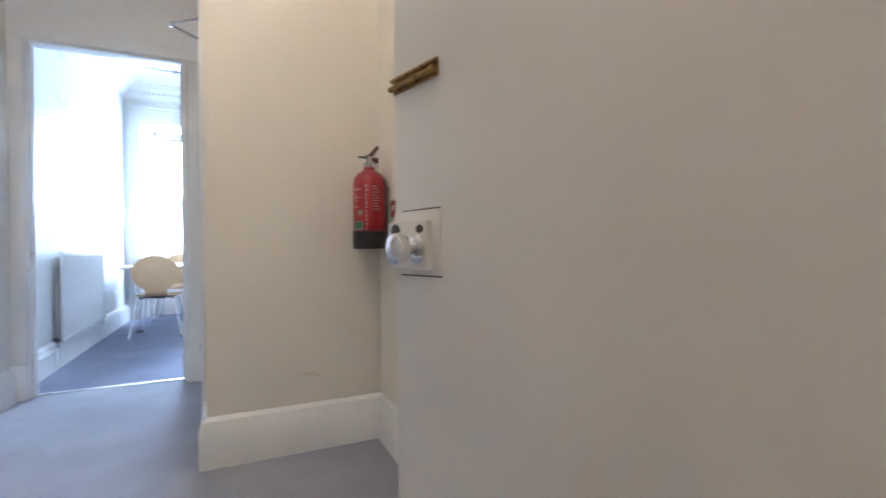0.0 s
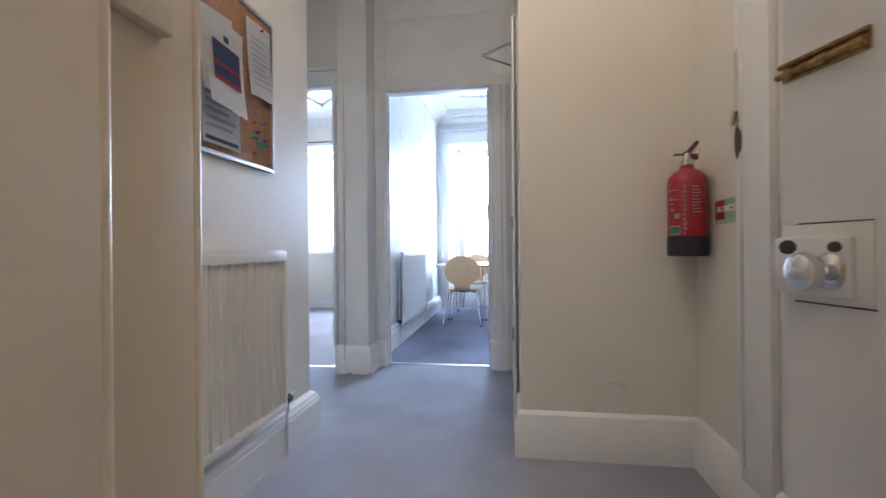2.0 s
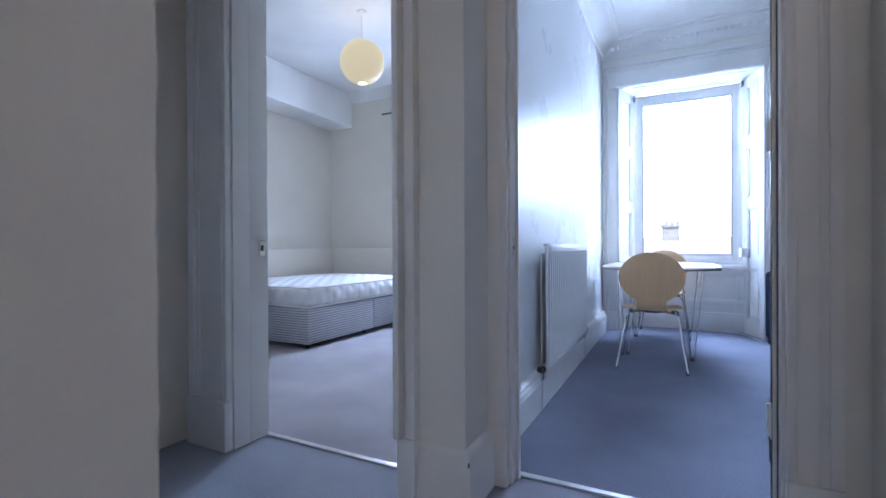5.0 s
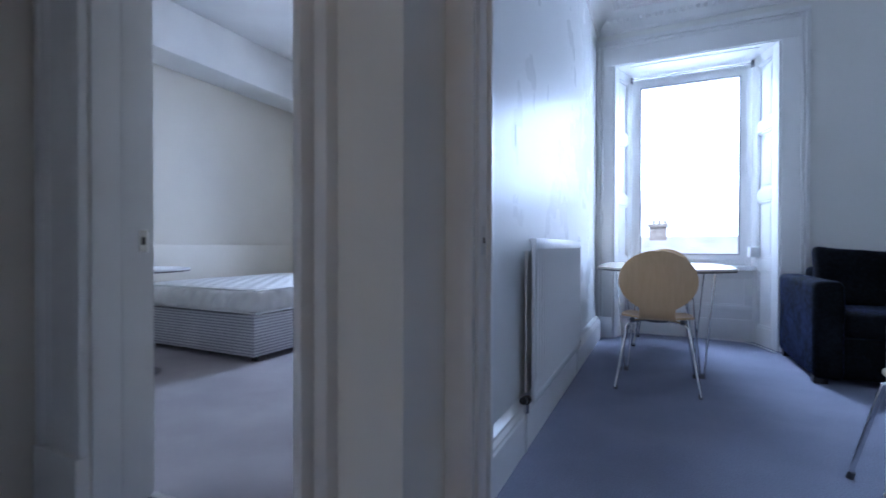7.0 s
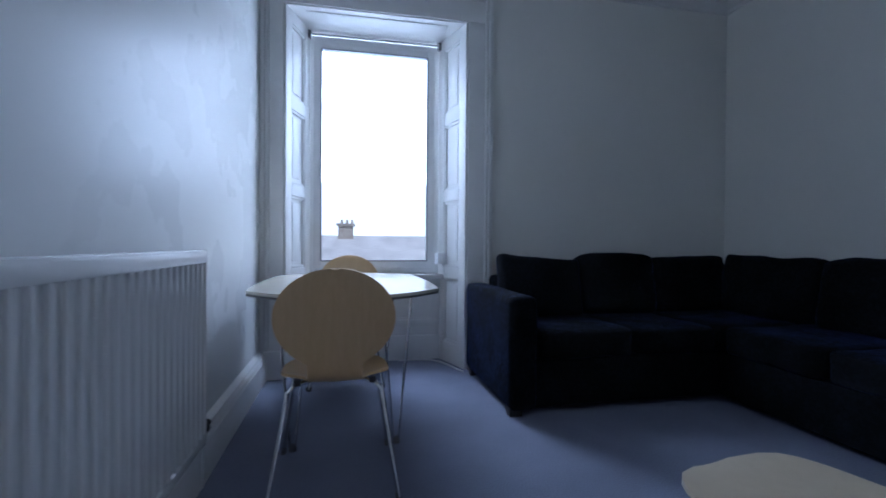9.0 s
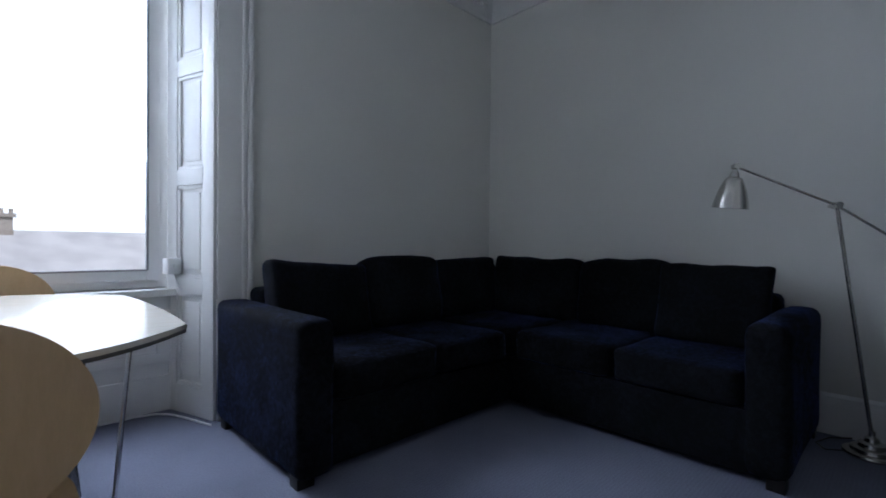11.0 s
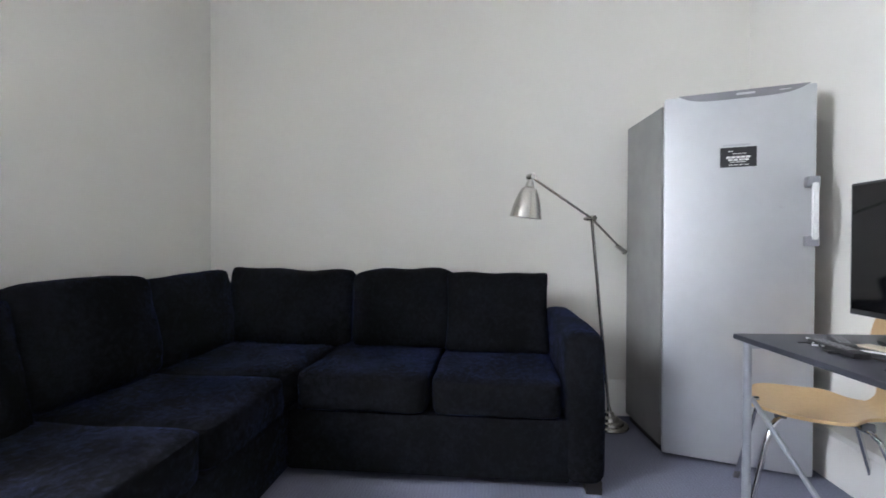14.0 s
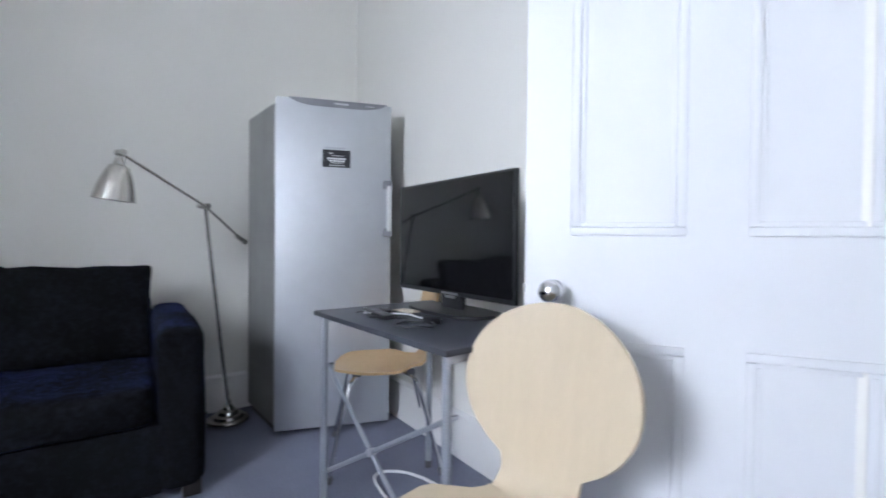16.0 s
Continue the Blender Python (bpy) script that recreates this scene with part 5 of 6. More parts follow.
def plywood_chair(m, wood, label):
    ch = thing("dining_chair", m, label, "chair", "plywood chairs")
    bm = bmesh.new()
    grid = []
    cols = 10
    for y, z, w in shell_points():
        row = []
        for k in range(cols + 1):
            u = -1 + 2 * k / cols
            dish = 0.012 * (u * u) * (w / 0.2)
            if z < 0.441:
                row.append(bm.verts.new((u * w, y, z + dish)))
            else:
                row.append(bm.verts.new((u * w, y + dish * 1.6, z)))
        grid.append(row)
    for a, b in zip(grid, grid[1:]):
        for k in range(cols):
            bm.faces.new((a[k], a[k + 1], b[k + 1], b[k]))
    bmesh.ops.recalc_face_normals(bm, faces=bm.faces)
    bmesh.ops.solidify(bm, geom=bm.faces[:], thickness=0.011)
    part("seat_shell", bm, wood, ch)
    bm = bmesh.new()
    lathe(bm, [(0, 0.400), (0.075, 0.400), (0.08, 0.404), (0.08, 0.420), (0, 0.420)], 20)
    part("mounting_plate", bm, RUBBER, ch)
    for sx in (-1, 1):
        for sy in (-1, 1):
            bm = bmesh.new()
            ex, ey = sx * 0.165, sy * 0.135
            fx, fy = sx * 0.232, sy * 0.235 - 0.01
            pts = [(sx * 0.03, sy * 0.025, 0.412), (ex * 0.7, ey * 0.7, 0.412), (ex * 0.92, ey * 0.92, 0.406), (ex * 1.05, ey * 1.06, 0.385), (ex + (fx - ex) * 0.25, ey + (fy - ey) * 0.25, 0.33), (fx, fy, 0.012)]
            tube(bm, pts, 0.0088, 10)
            leg = part("leg", bm, CHROME, ch, "slim chrome tube leg")
            bm = bmesh.new()
            tube(bm, [(fx, fy, 0.0), (fx - (fx - ex) * 0.07, fy - (fy - ey) * 0.07, 0.028)], [0.0125, 0.011], 10)
            part("leg_tip", bm, RUBBER, leg)
    for sx in (-1, 1):
        for y in (-0.12, 0.115):
            part("buffer", boxes((sx * 0.14 - 0.012, y - 0.018, 0.408, sx * 0.14 + 0.012, y + 0.018, 0.432), bevel=0.003), RUBBER, ch)
    return ch


chair1 = plywood_chair(pose(-0.148, 5.195, 0, 0, 0, 0.5), BEECH, "round-backed plywood chair with chrome legs at the table")
c2 = copy_thing(chair1, pose(-0.10, 6.50, 0, 0, 0, 178))
c3 = plywood_chair(pose(0.795, 4.012, 0, 0, 0, 11), BIRCH, "pale plywood chair with a round back, against the open door")
c4 = copy_thing(chair1, pose(2.04, 3.58, 0, 0, 0, -24))
tagged(c4, "beech plywood chair with chrome legs pushed beside the desk")

# ---- dining table ----
table = thing("dining_table", pose(-0.11, 5.87, 0), "pale oval dining table with thin steel hairpin legs", "table")


def superellipse(a, b, p, n=56):
    pts = []
    for k in range(n):
        t = 2 * math.pi * k / n
        c, s = math.cos(t), math.sin(t)
        pts.append((a * math.copysign(abs(c) ** (2 / p), c), b * math.copysign(abs(s) ** (2 / p), s)))
    return pts


def boat_outline(half, side, bulge, shrink=0.0):
    """Table outline: slightly bowed long sides, softened corners, curved ends."""
    pts = []
    for k in range(13):
        v = -1 + 2 * k / 12
        pts.append((half + 0.018 * (1 - v * v) - shrink, side * v))
    for k in range(1, 16):
        u = 1 - 2 * k / 16
        pts.append((u * (half - 0.012 - shrink), side + 0.012 + (bulge - shrink) * (1 - abs(u) ** 2.2)))
    return pts + [(-x, -y) for x, y in pts]


bm = bmesh.new()
prism(bm, boat_outline(0.43, 0.47, 0.26), 0.722, 0.736, 0.002)
part("tabletop", bm, TABLETOP, table)
bm = bmesh.new()
prism(bm, boat_outline(0.43, 0.47, 0.26, 0.002), 0.712, 0.722)
part("tabletop_edge", bm, EDGE, table, "dark underside edge of the top")
for sx in (-1, 1):
    for sy in (-1, 1):
        bm = bmesh.new()
        fx, fy = sx * 0.235, sy * 0.43
        tube(bm, [(fx - 0.075, fy - sy * 0.03, 0.712), (fx - 0.012, fy, 0.02), (fx, fy, 0.006), (fx + 0.012, fy, 0.02), (fx + 0.075, fy - sy * 0.03, 0.712)], 0.0062, 8)
        leg = part("leg", bm, CHROME, table, "bent steel hairpin leg")
        bm = bmesh.new()
        lathe(bm, [(0, 0), (0.017, 0), (0.017, 0.022), (0.012, 0.028), (0, 0.028)], 14, Matrix.Translation((fx, fy, 0)))
        part("leg_tip", bm, RUBBER, leg)
        bm = boxes((fx - 0.10, fy - sy * 0.03 - 0.03, 0.708, fx + 0.10, fy - sy * 0.03 + 0.03, 0.712))
        part("leg_plate", bm, CHROME, leg)

# ---- fridge ----
fr = thing("fridge", pose(2.545, 3.935, 0, 0, 0, 4.5), "tall silver fridge with its door slightly ajar", "fridge")
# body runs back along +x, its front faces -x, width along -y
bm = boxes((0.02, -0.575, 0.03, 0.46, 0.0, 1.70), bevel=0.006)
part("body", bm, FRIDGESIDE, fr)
bm = boxes((0.03, -0.565, 0.0, 0.42, -0.01, 0.03))
part("plinth", bm, BLACK, fr)
door = part("door", boxes((-0.055, -0.585, 0.025, -0.002, 0.0, 1.715), bevel=0.012), SILVER, fr, "brushed silver door, dented a little")
door.matrix_basis = pose(0, 0, 0, 0, 0, -22.5)
bm = boxes((-0.002, -0.575, 0.05, 0.012, -0.008, 1.70), bevel=0.004)
part("door_seal", bm, FRIDGETRIM, door)
bm = bmesh.new()
n = 20
top, bot = [], []
for k in range(n + 1):
    u = k / n
    y = -0.06 - u * 0.50
    top.append((y, 1.716))
    bot.append((y, 1.716 - 0.036 * (1 - abs(2 * u - 1) ** 5)))
ring = top + bot[::-1][1:-1]
v0 = [bm.verts.new((-0.0585, y, z)) for y, z in ring]
v1 = [bm.verts.new((-0.050, y, z)) for y, z in ring]
bm.faces.new(v0)
for k in range(len(ring)):
    bm.faces.new((v0[k], v0[(k + 1) % len(ring)], v1[(k + 1) % len(ring)], v1[k]))
part("top_trim", bm, FRIDGETRIM, door, "curved grey plastic trim")
part("badge", boxes((-0.060, -0.36, 1.695, -0.058, -0.29, 1.704)), ALU, door)
part("badge", boxes((-0.060, -0.49, 1.697, -0.058, -0.45, 1.701)), ALU, door)
for z in (1.04, 1.29):
    part("handle_mount", boxes((-0.105, -0.584, z - 0.022, -0.050, -0.540, z + 0.022), bevel=0.006), FRIDGETRIM, door)
part("handle", boxes((-0.112, -0.580, 1.045, -0.090, -0.556, 1.285), bevel=0.008), RADWHITE, door, "white bar handle")
lab = part("label", boxes((-0.0565, -0.37, 1.373, -0.0545, -0.23, 1.462)), LABELBLACK, door, "black information sticker")
for k, (a, b, h) in enumerate(((0.03, 0.05, 0.006), (0.045, 0.10, 0.004), (0.02, 0.115, 0.012), (0.028, 0.11, 0.010), (0.035, 0.10, 0.004), (0.03, 0.11, 0.004))):
    z = 1.447 - k * 0.0125
    words = max(2, int((b - a) / 0.017))
    for q in range(words):
        y0, y1 = -0.23 - b + (b - a) * q / words, -0.23 - b + (b - a) * (q + 0.82) / words
        part("text_bar", boxes((-0.0575, y0, z - h * 0.8, -0.056, y1, z)), PAPER, lab)
part("label_strip", boxes((-0.0562, -0.345, 1.468, -0.0545, -0.24, 1.476)), GREYINK, door)
rng = random.Random(4)
for k in range(5):
    bm = bmesh.new()
    y, z = -0.08 - rng.random() * 0.42, 0.75 + rng.random() * 0.55
    lathe(bm, [(0, 0.0006), (0.006, 0.0005), (0.012, 0.0)], 10, Matrix.Translation((-0.0549, y, z)) @ pose(0, 0, 0, 0, -90, 0) @ Matrix.Diagonal((0.7, 1.4, 1, 1)))
    part("dent", bm, SILVER, door)

# ---- floor lamp ----
lamp = thing("floor_lamp", pose(2.85, 4.105, 0), "nickel floor lamp with a bell shade on a jointed arm", "lamp")
bm = bmesh.new()
lathe(bm, [(0, 0), (0.105, 0), (0.108, 0.008), (0.104, 0.016), (0.080, 0.022), (0.076, 0.036), (0.055, 0.042), (0.050, 0.058), (0.030, 0.066), (0.026, 0.082), (0.014, 0.090), (0.012, 0.115), (0, 0.115)], 32)
part("base", bm, NICKEL, lamp)
J = Vector((-0.115, 0.128, 1.162))
bm = bmesh.new()
tube(bm, [(0, 0, 0.08), J], 0.0085, 12)
part("pole", bm, NICKEL, lamp)
B, T = Vector((0.058, -0.080, 0.992)), Vector((-0.381, 0.473, 1.350))
bm = bmesh.new()
tube(bm, [B, J, T], 0.0062, 10)
part("arm", bm, NICKEL, lamp)
d = (T - B).normalized()
bm = bmesh.new()
tube(bm, [B - d * 0.02, B + d * 0.05], 0.013, 14)
tube(bm, [B - d * 0.028, B - d * 0.02], 0.017, 14)
part("counterweight", bm, NICKEL, lamp)
side = Vector((d.y, -d.x, 0)).normalized()
bm = bmesh.new()
tube(bm, [J - side * 0.022, J + side * 0.022], 0.016, 14)
tube(bm, [J + side * 0.022, J + side * 0.045], 0.010, 10)
part("joint", bm, NICKEL, lamp)
bm = bmesh.new()
tube(bm, [T - side * 0.018, T + side * 0.018], 0.015, 14)
tube(bm, [T, T + Vector((0, 0, -0.03))], 0.007, 10)
part("joint", bm, NICKEL, lamp)
bm = bmesh.new()
outer = [(0.014, -0.022), (0.019, -0.036), (0.021, -0.050), (0.035, -0.058), (0.046, -0.080), (0.059, -0.115), (0.069, -0.155), (0.075, -0.188), (0.078, -0.200)]
inner = [(r - 0.003, z) for r, z in outer[::-1]]
lathe(bm, [(0, -0.02)] + outer + inner[:-1] + [(0, -0.036)], 32, Matrix.Translation(T) @ pose(0, 0, 0, 7, -2, 0))
part("shade", bm, NICKEL, lamp)
bm = bmesh.new()
tube(bm, [(-0.05, 0.10, 0.006), (-0.09, 0.16, 0.005), (-0.02, 0.2, 0.005), (0.10, 0.16, 0.005), (0.2, 0.05, 0.005)], 0.004, 6)
part("cable", bm, BLACK, lamp)

# ---- desk ----
desk = thing("desk", pose(1.03, 3.925, 0, 0, 0, 4.2), "small charcoal desk on grey tube legs", "desk")
L, D, Z = 0.78, 0.55, 0.733
bm = boxes((0, -D, Z - 0.018, L, 0, Z), bevel=0.005)
part("desktop", bm, DESKTOP, desk)
for x in (0.03, L - 0.03):
    for y in (-0.03, -D + 0.03):
        bm = bmesh.new()
        tube(bm, [(x, y, 0.0), (x, y, Z - 0.018)], 0.0125, 12)
        leg = part("leg", bm, TUBEGREY, desk)
        bm = bmesh.new()
        lathe(bm, [(0, 0), (0.015, 0), (0.015, 0.03), (0.0127, 0.03)], 12, Matrix.Translation((x, y, 0)))
        part("foot_cap", bm, RUBBER, leg)
for x in (0.03, L - 0.03):
    part("top_rail", boxes((x - 0.012, -D + 0.03, Z - 0.042, x + 0.012, -0.03, Z - 0.019), bevel=0.003), TUBEGREY, desk)
for y in (-0.045,):
    for z0, z1 in ((0.53, 0.06), (0.13, 0.55)):
        bm = bmesh.new()
        tube(bm, [(L - 0.03, y, z0), (0.03, y, z1)], 0.0075, 10)
        part("brace", bm, TUBEGREY, desk)
    bm = bmesh.new()
    u = (0.53 - 0.13) / (0.53 - 0.13 + 0.55 - 0.06)
    xz = (L - 0.03 - u * (L - 0.06), 0.53 - u * 0.47)
    tube(bm, [(xz[0], y - 0.012, xz[1]), (xz[0], y + 0.012, xz[1])], 0.012, 12)
    part("pivot", bm, ALU, desk)
    for x, zs in ((0.03, (0.06, 0.55)), (L - 0.03, (0.13, 0.53))):
        for z in zs:
            bm = bmesh.new()
            tube(bm, [(x, y - 0.02, z), (x, y + 0.024, z)], 0.006, 8)
            part("bolt", bm, CHROME, desk)

tv = thing("television", pose(1.51, 3.565, 0.734, 0, 0, 1.5), "flat black television on the desk, switched off", "television")
bm = boxes((-0.335, -0.008, 0.062, 0.36, 0.010, 0.492), bevel=0.004)
part("casing", bm, BLACK, tv)
part("back_cover", boxes((-0.24, -0.032, 0.09, 0.27, -0.007, 0.42), bevel=0.01), BLACK, tv)
bm = boxes((-0.326, 0.0085, 0.080, 0.351, 0.0125, 0.483))
part("screen", bm, SCREEN, tv, "glossy black screen")
bm = boxes((-0.05, 0.009, 0.066, 0.05, 0.0125, 0.074))
part("badge", bm, ALU, tv)
bm = boxes((-0.06, -0.022, 0.012, 0.06, 0.004, 0.075), bevel=0.008)
part("neck", bm, BLACK, tv)
bm = bmesh.new()
prism(bm, superellipse(0.21, 0.105, 2.8, 40), 0.001, 0.013, 0.003)
part("stand_base", bm, BLACK, tv)
bm = boxes((-0.03, 0.004, 0.052, 0.03, 0.009, 0.066), bevel=0.002)
part("stand_clip", bm, ALU, tv)

dm = pose(1.03, 3.925, 0, 0, 0, 4.2)


def remote(x, y, rz, length, label):
    r = thing("remote_control", dm @ pose(x, y, 0.734, 0, 0, rz), label, "remote control")
    part("body", boxes((-length / 2, -0.022, 0, length / 2, 0.022, 0.017), bevel=0.006), BLACK, r)
    for i in range(6):
        for j in range(3):
            o = boxes((-length * 0.4 + i * length * 0.13, -0.014 + j * 0.010, 0.016, -length * 0.4 + i * length * 0.13 + 0.010, -0.008 + j * 0.010, 0.0185), bevel=0.001)
            part("button", o, FRIDGETRIM, r)


remote(0.53, -0.13, 172, 0.19, "black television remote lying on the desk")
remote(0.60, -0.20, 150, 0.16, "small black remote lying on the desk")
cab = thing("cable_bundle", dm @ pose(0, 0, 0.734), "tangle of black cables on the desk, one whitened for its glints", "cable")
# The middle cable is white: its bright glints are in the colour.
for k, (mat, pts) in enumerate(((BLACK, [(0.62, -0.10), (0.50, -0.09), (0.42, -0.16), (0.34, -0.12), (0.28, -0.17)]), (PVC, [(0.66, -0.16), (0.56, -0.10), (0.47, -0.20), (0.36, -0.20), (0.30, -0.26)]),
                               (BLACK, [(0.38, -0.16), (0.30, -0.06), (0.22, -0.12), (0.30, -0.20), (0.40, -0.24)]))):
    bm = bmesh.new()
    pp = []
    for a, b in zip(pts, pts[1:]):
        for q in range(4):
            pp.append((a[0] + (b[0] - a[0]) * q / 4 + 0.008 * math.sin(q * 2.1 + k), a[1] + (b[1] - a[1]) * q / 4 + 0.008 * math.cos(q * 1.7), 0.004 + 0.006 * abs(math.sin(q + k))))
    tube(bm, pp, 0.0026, 7)
    part("cable", bm, mat, cab)
part("adaptor", boxes((0.28, -0.21, 0, 0.335, -0.175, 0.020), bevel=0.005), BLACK, cab)
book = thing("notepad", dm @ pose(0.56, -0.27, 0.734, 0, 0, 12), "small wooden-coloured card lying by the television", "card")
part("cover", boxes((-0.05, -0.03, 0, 0.05, 0.03, 0.004), bevel=0.001), CREAMWOOD, book)
fc = thing("power_cable", pose(1.80, 3.62, 0), "white cable looped on the carpet under the desk", "cable")
bm = bmesh.new()
loop = [(-0.14, -0.10), (-0.07, -0.085), (0.0, -0.055), (0.045, -0.02), (0.07, 0.017), (0.08, 0.05), (0.06, 0.082), (0.01, 0.10), (-0.06, 0.11), (-0.13, 0.115)]
tube(bm, [(x, y, 0.006) for x, y in loop], 0.006, 8)
part("cord", bm, PVC, fc)

# ---- bedroom ----
bed = thing("divan_bed", pose(-4.30, 4.38, 0.003), "stripped divan bed with a bare quilted mattress", "bed")
for y0, y1 in ((0, 0.965), (0.975, 1.93)):
    part("divan_base", boxes((0, y0, 0.045, 1.46, y1, 0.355), bevel=0.012), DIVAN, bed, "grey striped divan half")
bm = bmesh.new()
pillow(bm, (0.73, 0.97, 0.455), (1.50, 1.98, 0.205), 9, 0.03, 2.0, 12, 0.006)
part("mattress", bm, MATTRESS, bed, "white quilted mattress")
for z in (0.372, 0.540):
    bm = bmesh.new()
    tube(bm, [(-0.005, 0.01, z), (1.465, 0.01, z), (1.465, 1.93, z)], 0.007, 8)
    part("piping", bm, PAPER, bed)
for x, y in ((0.08, 0.08), (1.38, 0.08), (1.38, 0.90), (1.38, 1.85)):
    bm = bmesh.new()
    lathe(bm, [(0, 0), (0.022, 0), (0.022, 0.03), (0.012, 0.045), (0, 0.045)], 12, Matrix.Translation((x, y, 0)))
    part("castor", bm, BLACK, bed)

lantern = thing("paper_lantern", pose(-2.56, 4.80, 0), "lit round white paper lantern hanging from the ceiling", "pendant lamp")
bm = bmesh.new()
prof = []
for k in range(41):
    a = math.pi * (0.07 + 0.86 * k / 40)
    prof.append((0.20 * math.sin(a) + (0.0022 if k % 2 else 0), 2.61 - 0.20 * math.cos(a)))
lathe(bm, prof, 32)
shade = part("shade", bm, PAPERLAMP, lantern)
shade.visible_shadow = False
bm = bmesh.new()
tube(bm, [(0, 0, 2.80), (0, 0, H - 0.02)], 0.003, 6)
part("cord", bm, PVC, lantern)
bm = bmesh.new()
lathe(bm, [(0, H), (0.045, H), (0.045, H - 0.012), (0.02, H - 0.03), (0, H - 0.03)], 18)
part("ceiling_rose", bm, PVC, lantern)

# unseen hall lamp above the entrance
hl = thing("hall_pendant", pose(0.34, 0.55, 0), "plain unseen ceiling pendant with a bare warm bulb", "pendant lamp")
bm = bmesh.new()
lathe(bm, [(0, H), (0.045, H), (0.045, H - 0.012), (0.02, H - 0.03), (0, H - 0.03)], 18)
part("ceiling_rose", bm, PVC, hl)
bm = bmesh.new()
tube(bm, [(0, 0, 2.90), (0, 0, H - 0.02)], 0.003, 6)
tube(bm, [(0, 0, 2.88), (0, 0, 2.93)], 0.02, 12)
part("lampholder", bm, PVC, hl)
# The landing copy goes with the added fill lamp; none is known there.
landing_fill = copy_thing(hl, pose(0.45, -1.35, 0))

side = thing("side_table", pose(-3.37, 3.78, 0.003), "round white bedroom table with a thin dark edge", "table")
bm = bmesh.new()
prism(bm, superellipse(0.385, 0.385, 2.0, 40), 0.712, 0.722)
part("tabletop", bm, PVC, side)
bm = bmesh.new()
prism(bm, superellipse(0.387, 0.387, 2.0, 40), 0.702, 0.712)
part("tabletop_edge", bm, EDGE, side, "dark edge of the round top")
bm = bmesh.new()
lathe(bm, [(0, 0), (0.21, 0), (0.21, 0.012), (0.04, 0.03), (0.03, 0.06), (0.03, 0.68), (0.09, 0.70), (0, 0.70)], 24)
part("pedestal", bm, CHROME, side)

wire = thing("floor_cable", pose(0, 0, 0), "white cable lying on the carpet under the window", "cable")
bm = bmesh.new()
tube(bm, [(0.30, 6.925, 0.006), (0.38, 6.92, 0.007), (0.46, 6.93, 0.006), (0.56, 6.90, 0.006), (0.62, 6.83, 0.007), (0.66, 6.74, 0.006), (0.705, 6.60, 0.006), (0.73, 6.535, 0.006)], 0.0055, 8)
part("cord", bm, PVC, wire)

# worn paint chips along the foot of the pier
for x, y, z, w, h in ((-0.607, 2.7785, 0.165, 0.006, 0.016), (-0.612, 2.7785, 0.004, 0.010, 0.012), (-0.78, 2.7785, 0.002, 0.022, 0.007), (-0.845, 2.7785, 0.002, 0.010, 0.010)):
    bm = bmesh.new()
    prism(bm, [(x, y), (x + w, y), (x + w * 0.8, y + 0.0015), (x + w * 0.1, y + 0.0015)], z, z + h)
    structure("trim_paint_chip", bm, DARKMETAL, "small dark paint chip on the skirting", "paint chip")

# scuff on the living room wall above the radiator
bm = bmesh.new()
lathe(bm, [(0, 0), (1, 0), (0.9, 0.0006), (0, 0.0008)], 20, Matrix.Translation((-0.6952, 3.865, 1.362)) @ pose(0, 0, 0, 0, 90, 0) @ Matrix.Diagonal((0.058, 0.012, 1, 1)))
structure("trim_wall_mark", bm, GREYINK, "small grey oval scuff on the wall paint", "scuff mark")

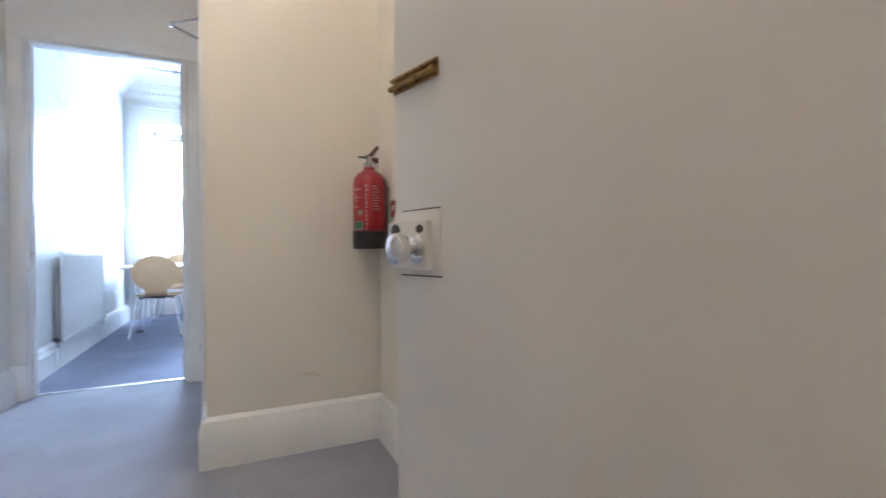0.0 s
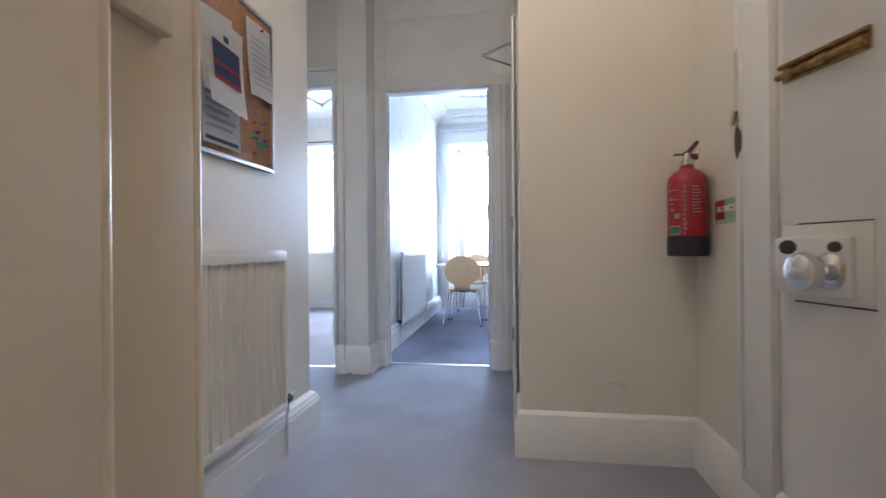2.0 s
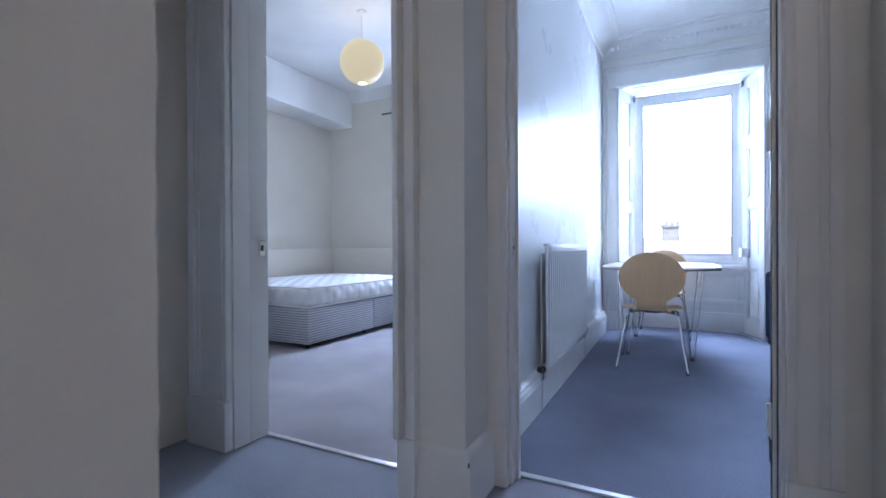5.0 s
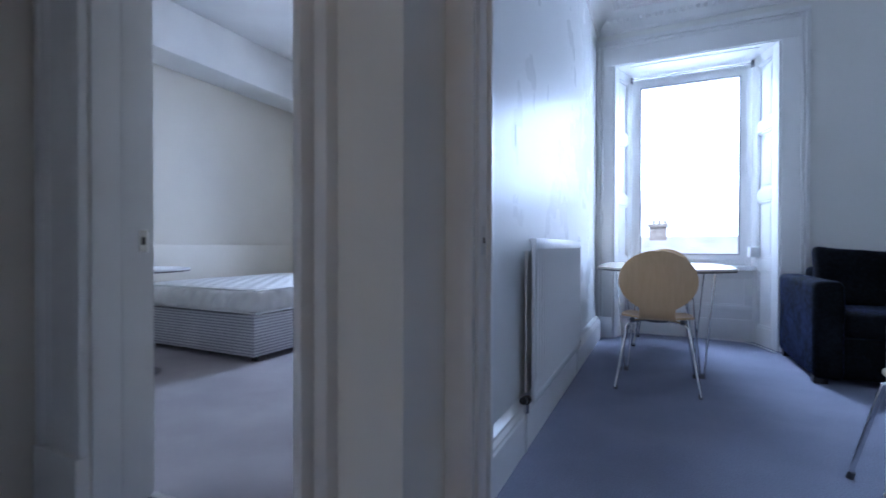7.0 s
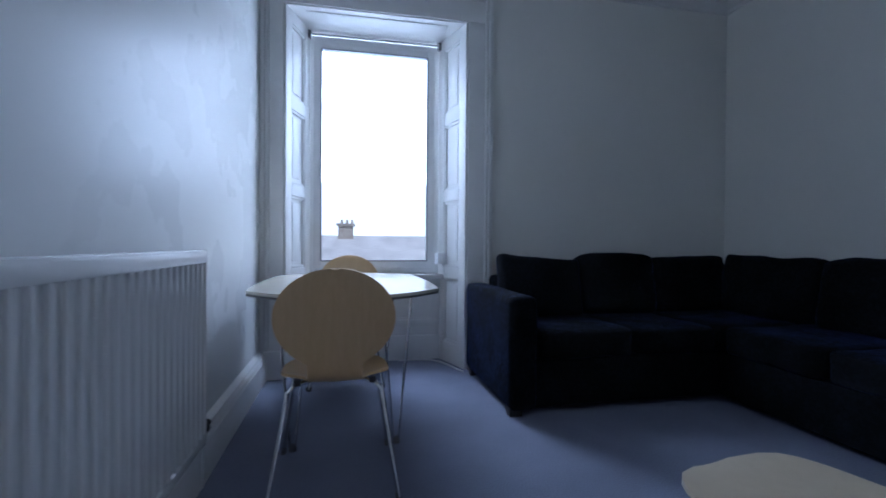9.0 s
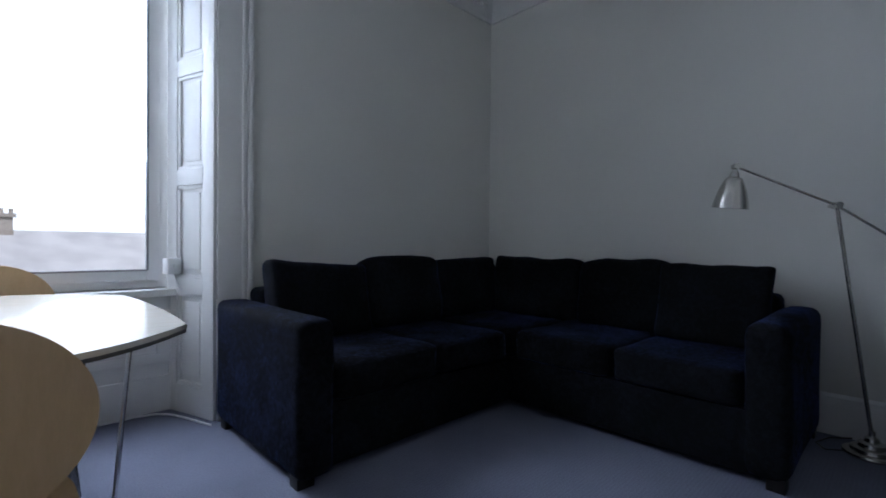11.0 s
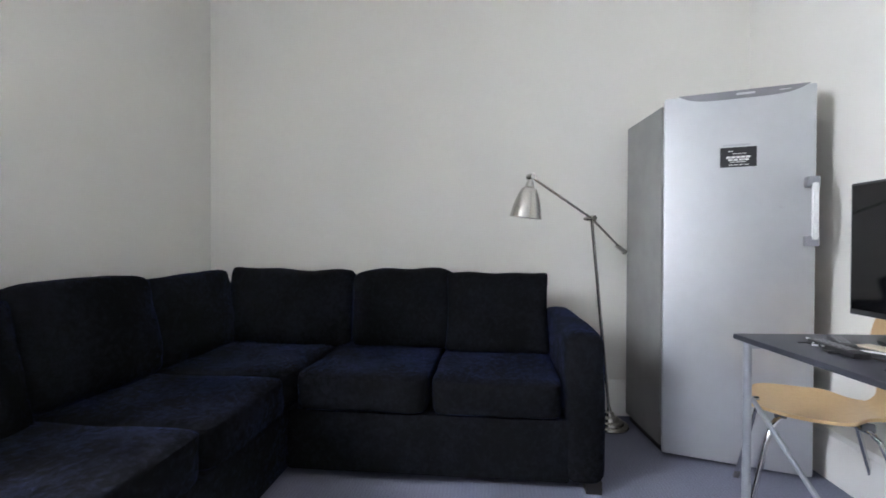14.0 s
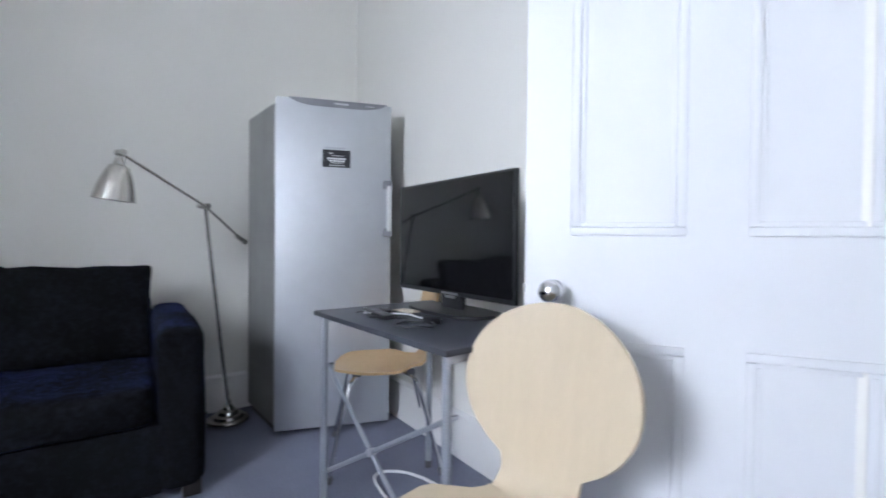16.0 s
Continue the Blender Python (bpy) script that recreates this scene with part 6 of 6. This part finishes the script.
# brown smudge low on the alcove wall
bm = bmesh.new()
for x, z, a, b in ((0.900, 0.340, 0.030, 0.008), (0.935, 0.330, 0.016, 0.006)):
    lathe(bm, [(0, 0.0006), (0.7, 0.0006), (1, 0)], 18, Matrix.Translation((x, 1.5850, z)) @ pose(0, 0, 0, 90, 0, 0) @ Matrix.Diagonal((a, b, 1, 1)))
structure("trim_wall_smudge", bm, SMUDGE, "faint brown smudge on the hall paint", "scuff mark")

# ---- outside ----
bm = bmesh.new()
box(bm, -400, 7.25, -10.2, 400, 900, -10)
structure("ground", bm, GRASS, "dull town ground far below the windows", "ground")
SKYCARD = bpy.data.materials.new("bright_overcast_sky")
SKYCARD.use_nodes = True
_b = SKYCARD.node_tree.nodes["Principled BSDF"]
_b.inputs["Base Color"].default_value = (0, 0, 0, 1)
_b.inputs["Emission Color"].default_value, _b.inputs["Emission Strength"].default_value = (0.95, 0.98, 1.0, 1), 6.0
bm = bmesh.new()
box(bm, -400, 300, -60, 400, 302, 340)
structure("backdrop", bm, SKYCARD, "bright white overcast sky", "sky")
house = thing("tenement_house", pose(0, 36, -10), "far tenement with a slate roof and a chimney stack", "building")
part("wall", boxes((-14, 0, 0, 16, 9, 8.6)), HAZEWALL, house)
bm = bmesh.new()
a = [bm.verts.new(v) for v in ((-14.4, -0.4, 8.6), (16.4, -0.4, 8.6), (16.4, 4.5, 11.6), (-14.4, 4.5, 11.6), (16.4, 9.4, 8.6), (-14.4, 9.4, 8.6))]
bm.faces.new((a[0], a[1], a[2], a[3]))
bm.faces.new((a[3], a[2], a[4], a[5]))
bm.faces.new((a[0], a[3], a[5]))
bm.faces.new((a[1], a[4], a[2]))
bm.faces.new((a[0], a[5], a[4], a[1]))
part("roof", bm, HAZESLATE, house)
stack = part("chimney", boxes((-0.9, 4.0, 11.0, 0.3, 5.0, 12.35), (-1.05, 3.85, 12.35, 0.45, 5.15, 12.55)), CHIMNEY, house)
for x in (-0.6, -0.2, 0.2):
    bm = bmesh.new()
    lathe(bm, [(0, 0), (0.12, 0), (0.10, 0.28), (0.12, 0.3), (0, 0.3)], 10, Matrix.Translation((x, 4.5, 12.55)))
    part("chimney_pot", bm, CHIMNEY, stack)
for k in range(8):
    part("window", boxes((-12.5 + k * 3.5, -0.03, 5.2, -11.3 + k * 3.5, 0.1, 7.2)), SCREEN, house)
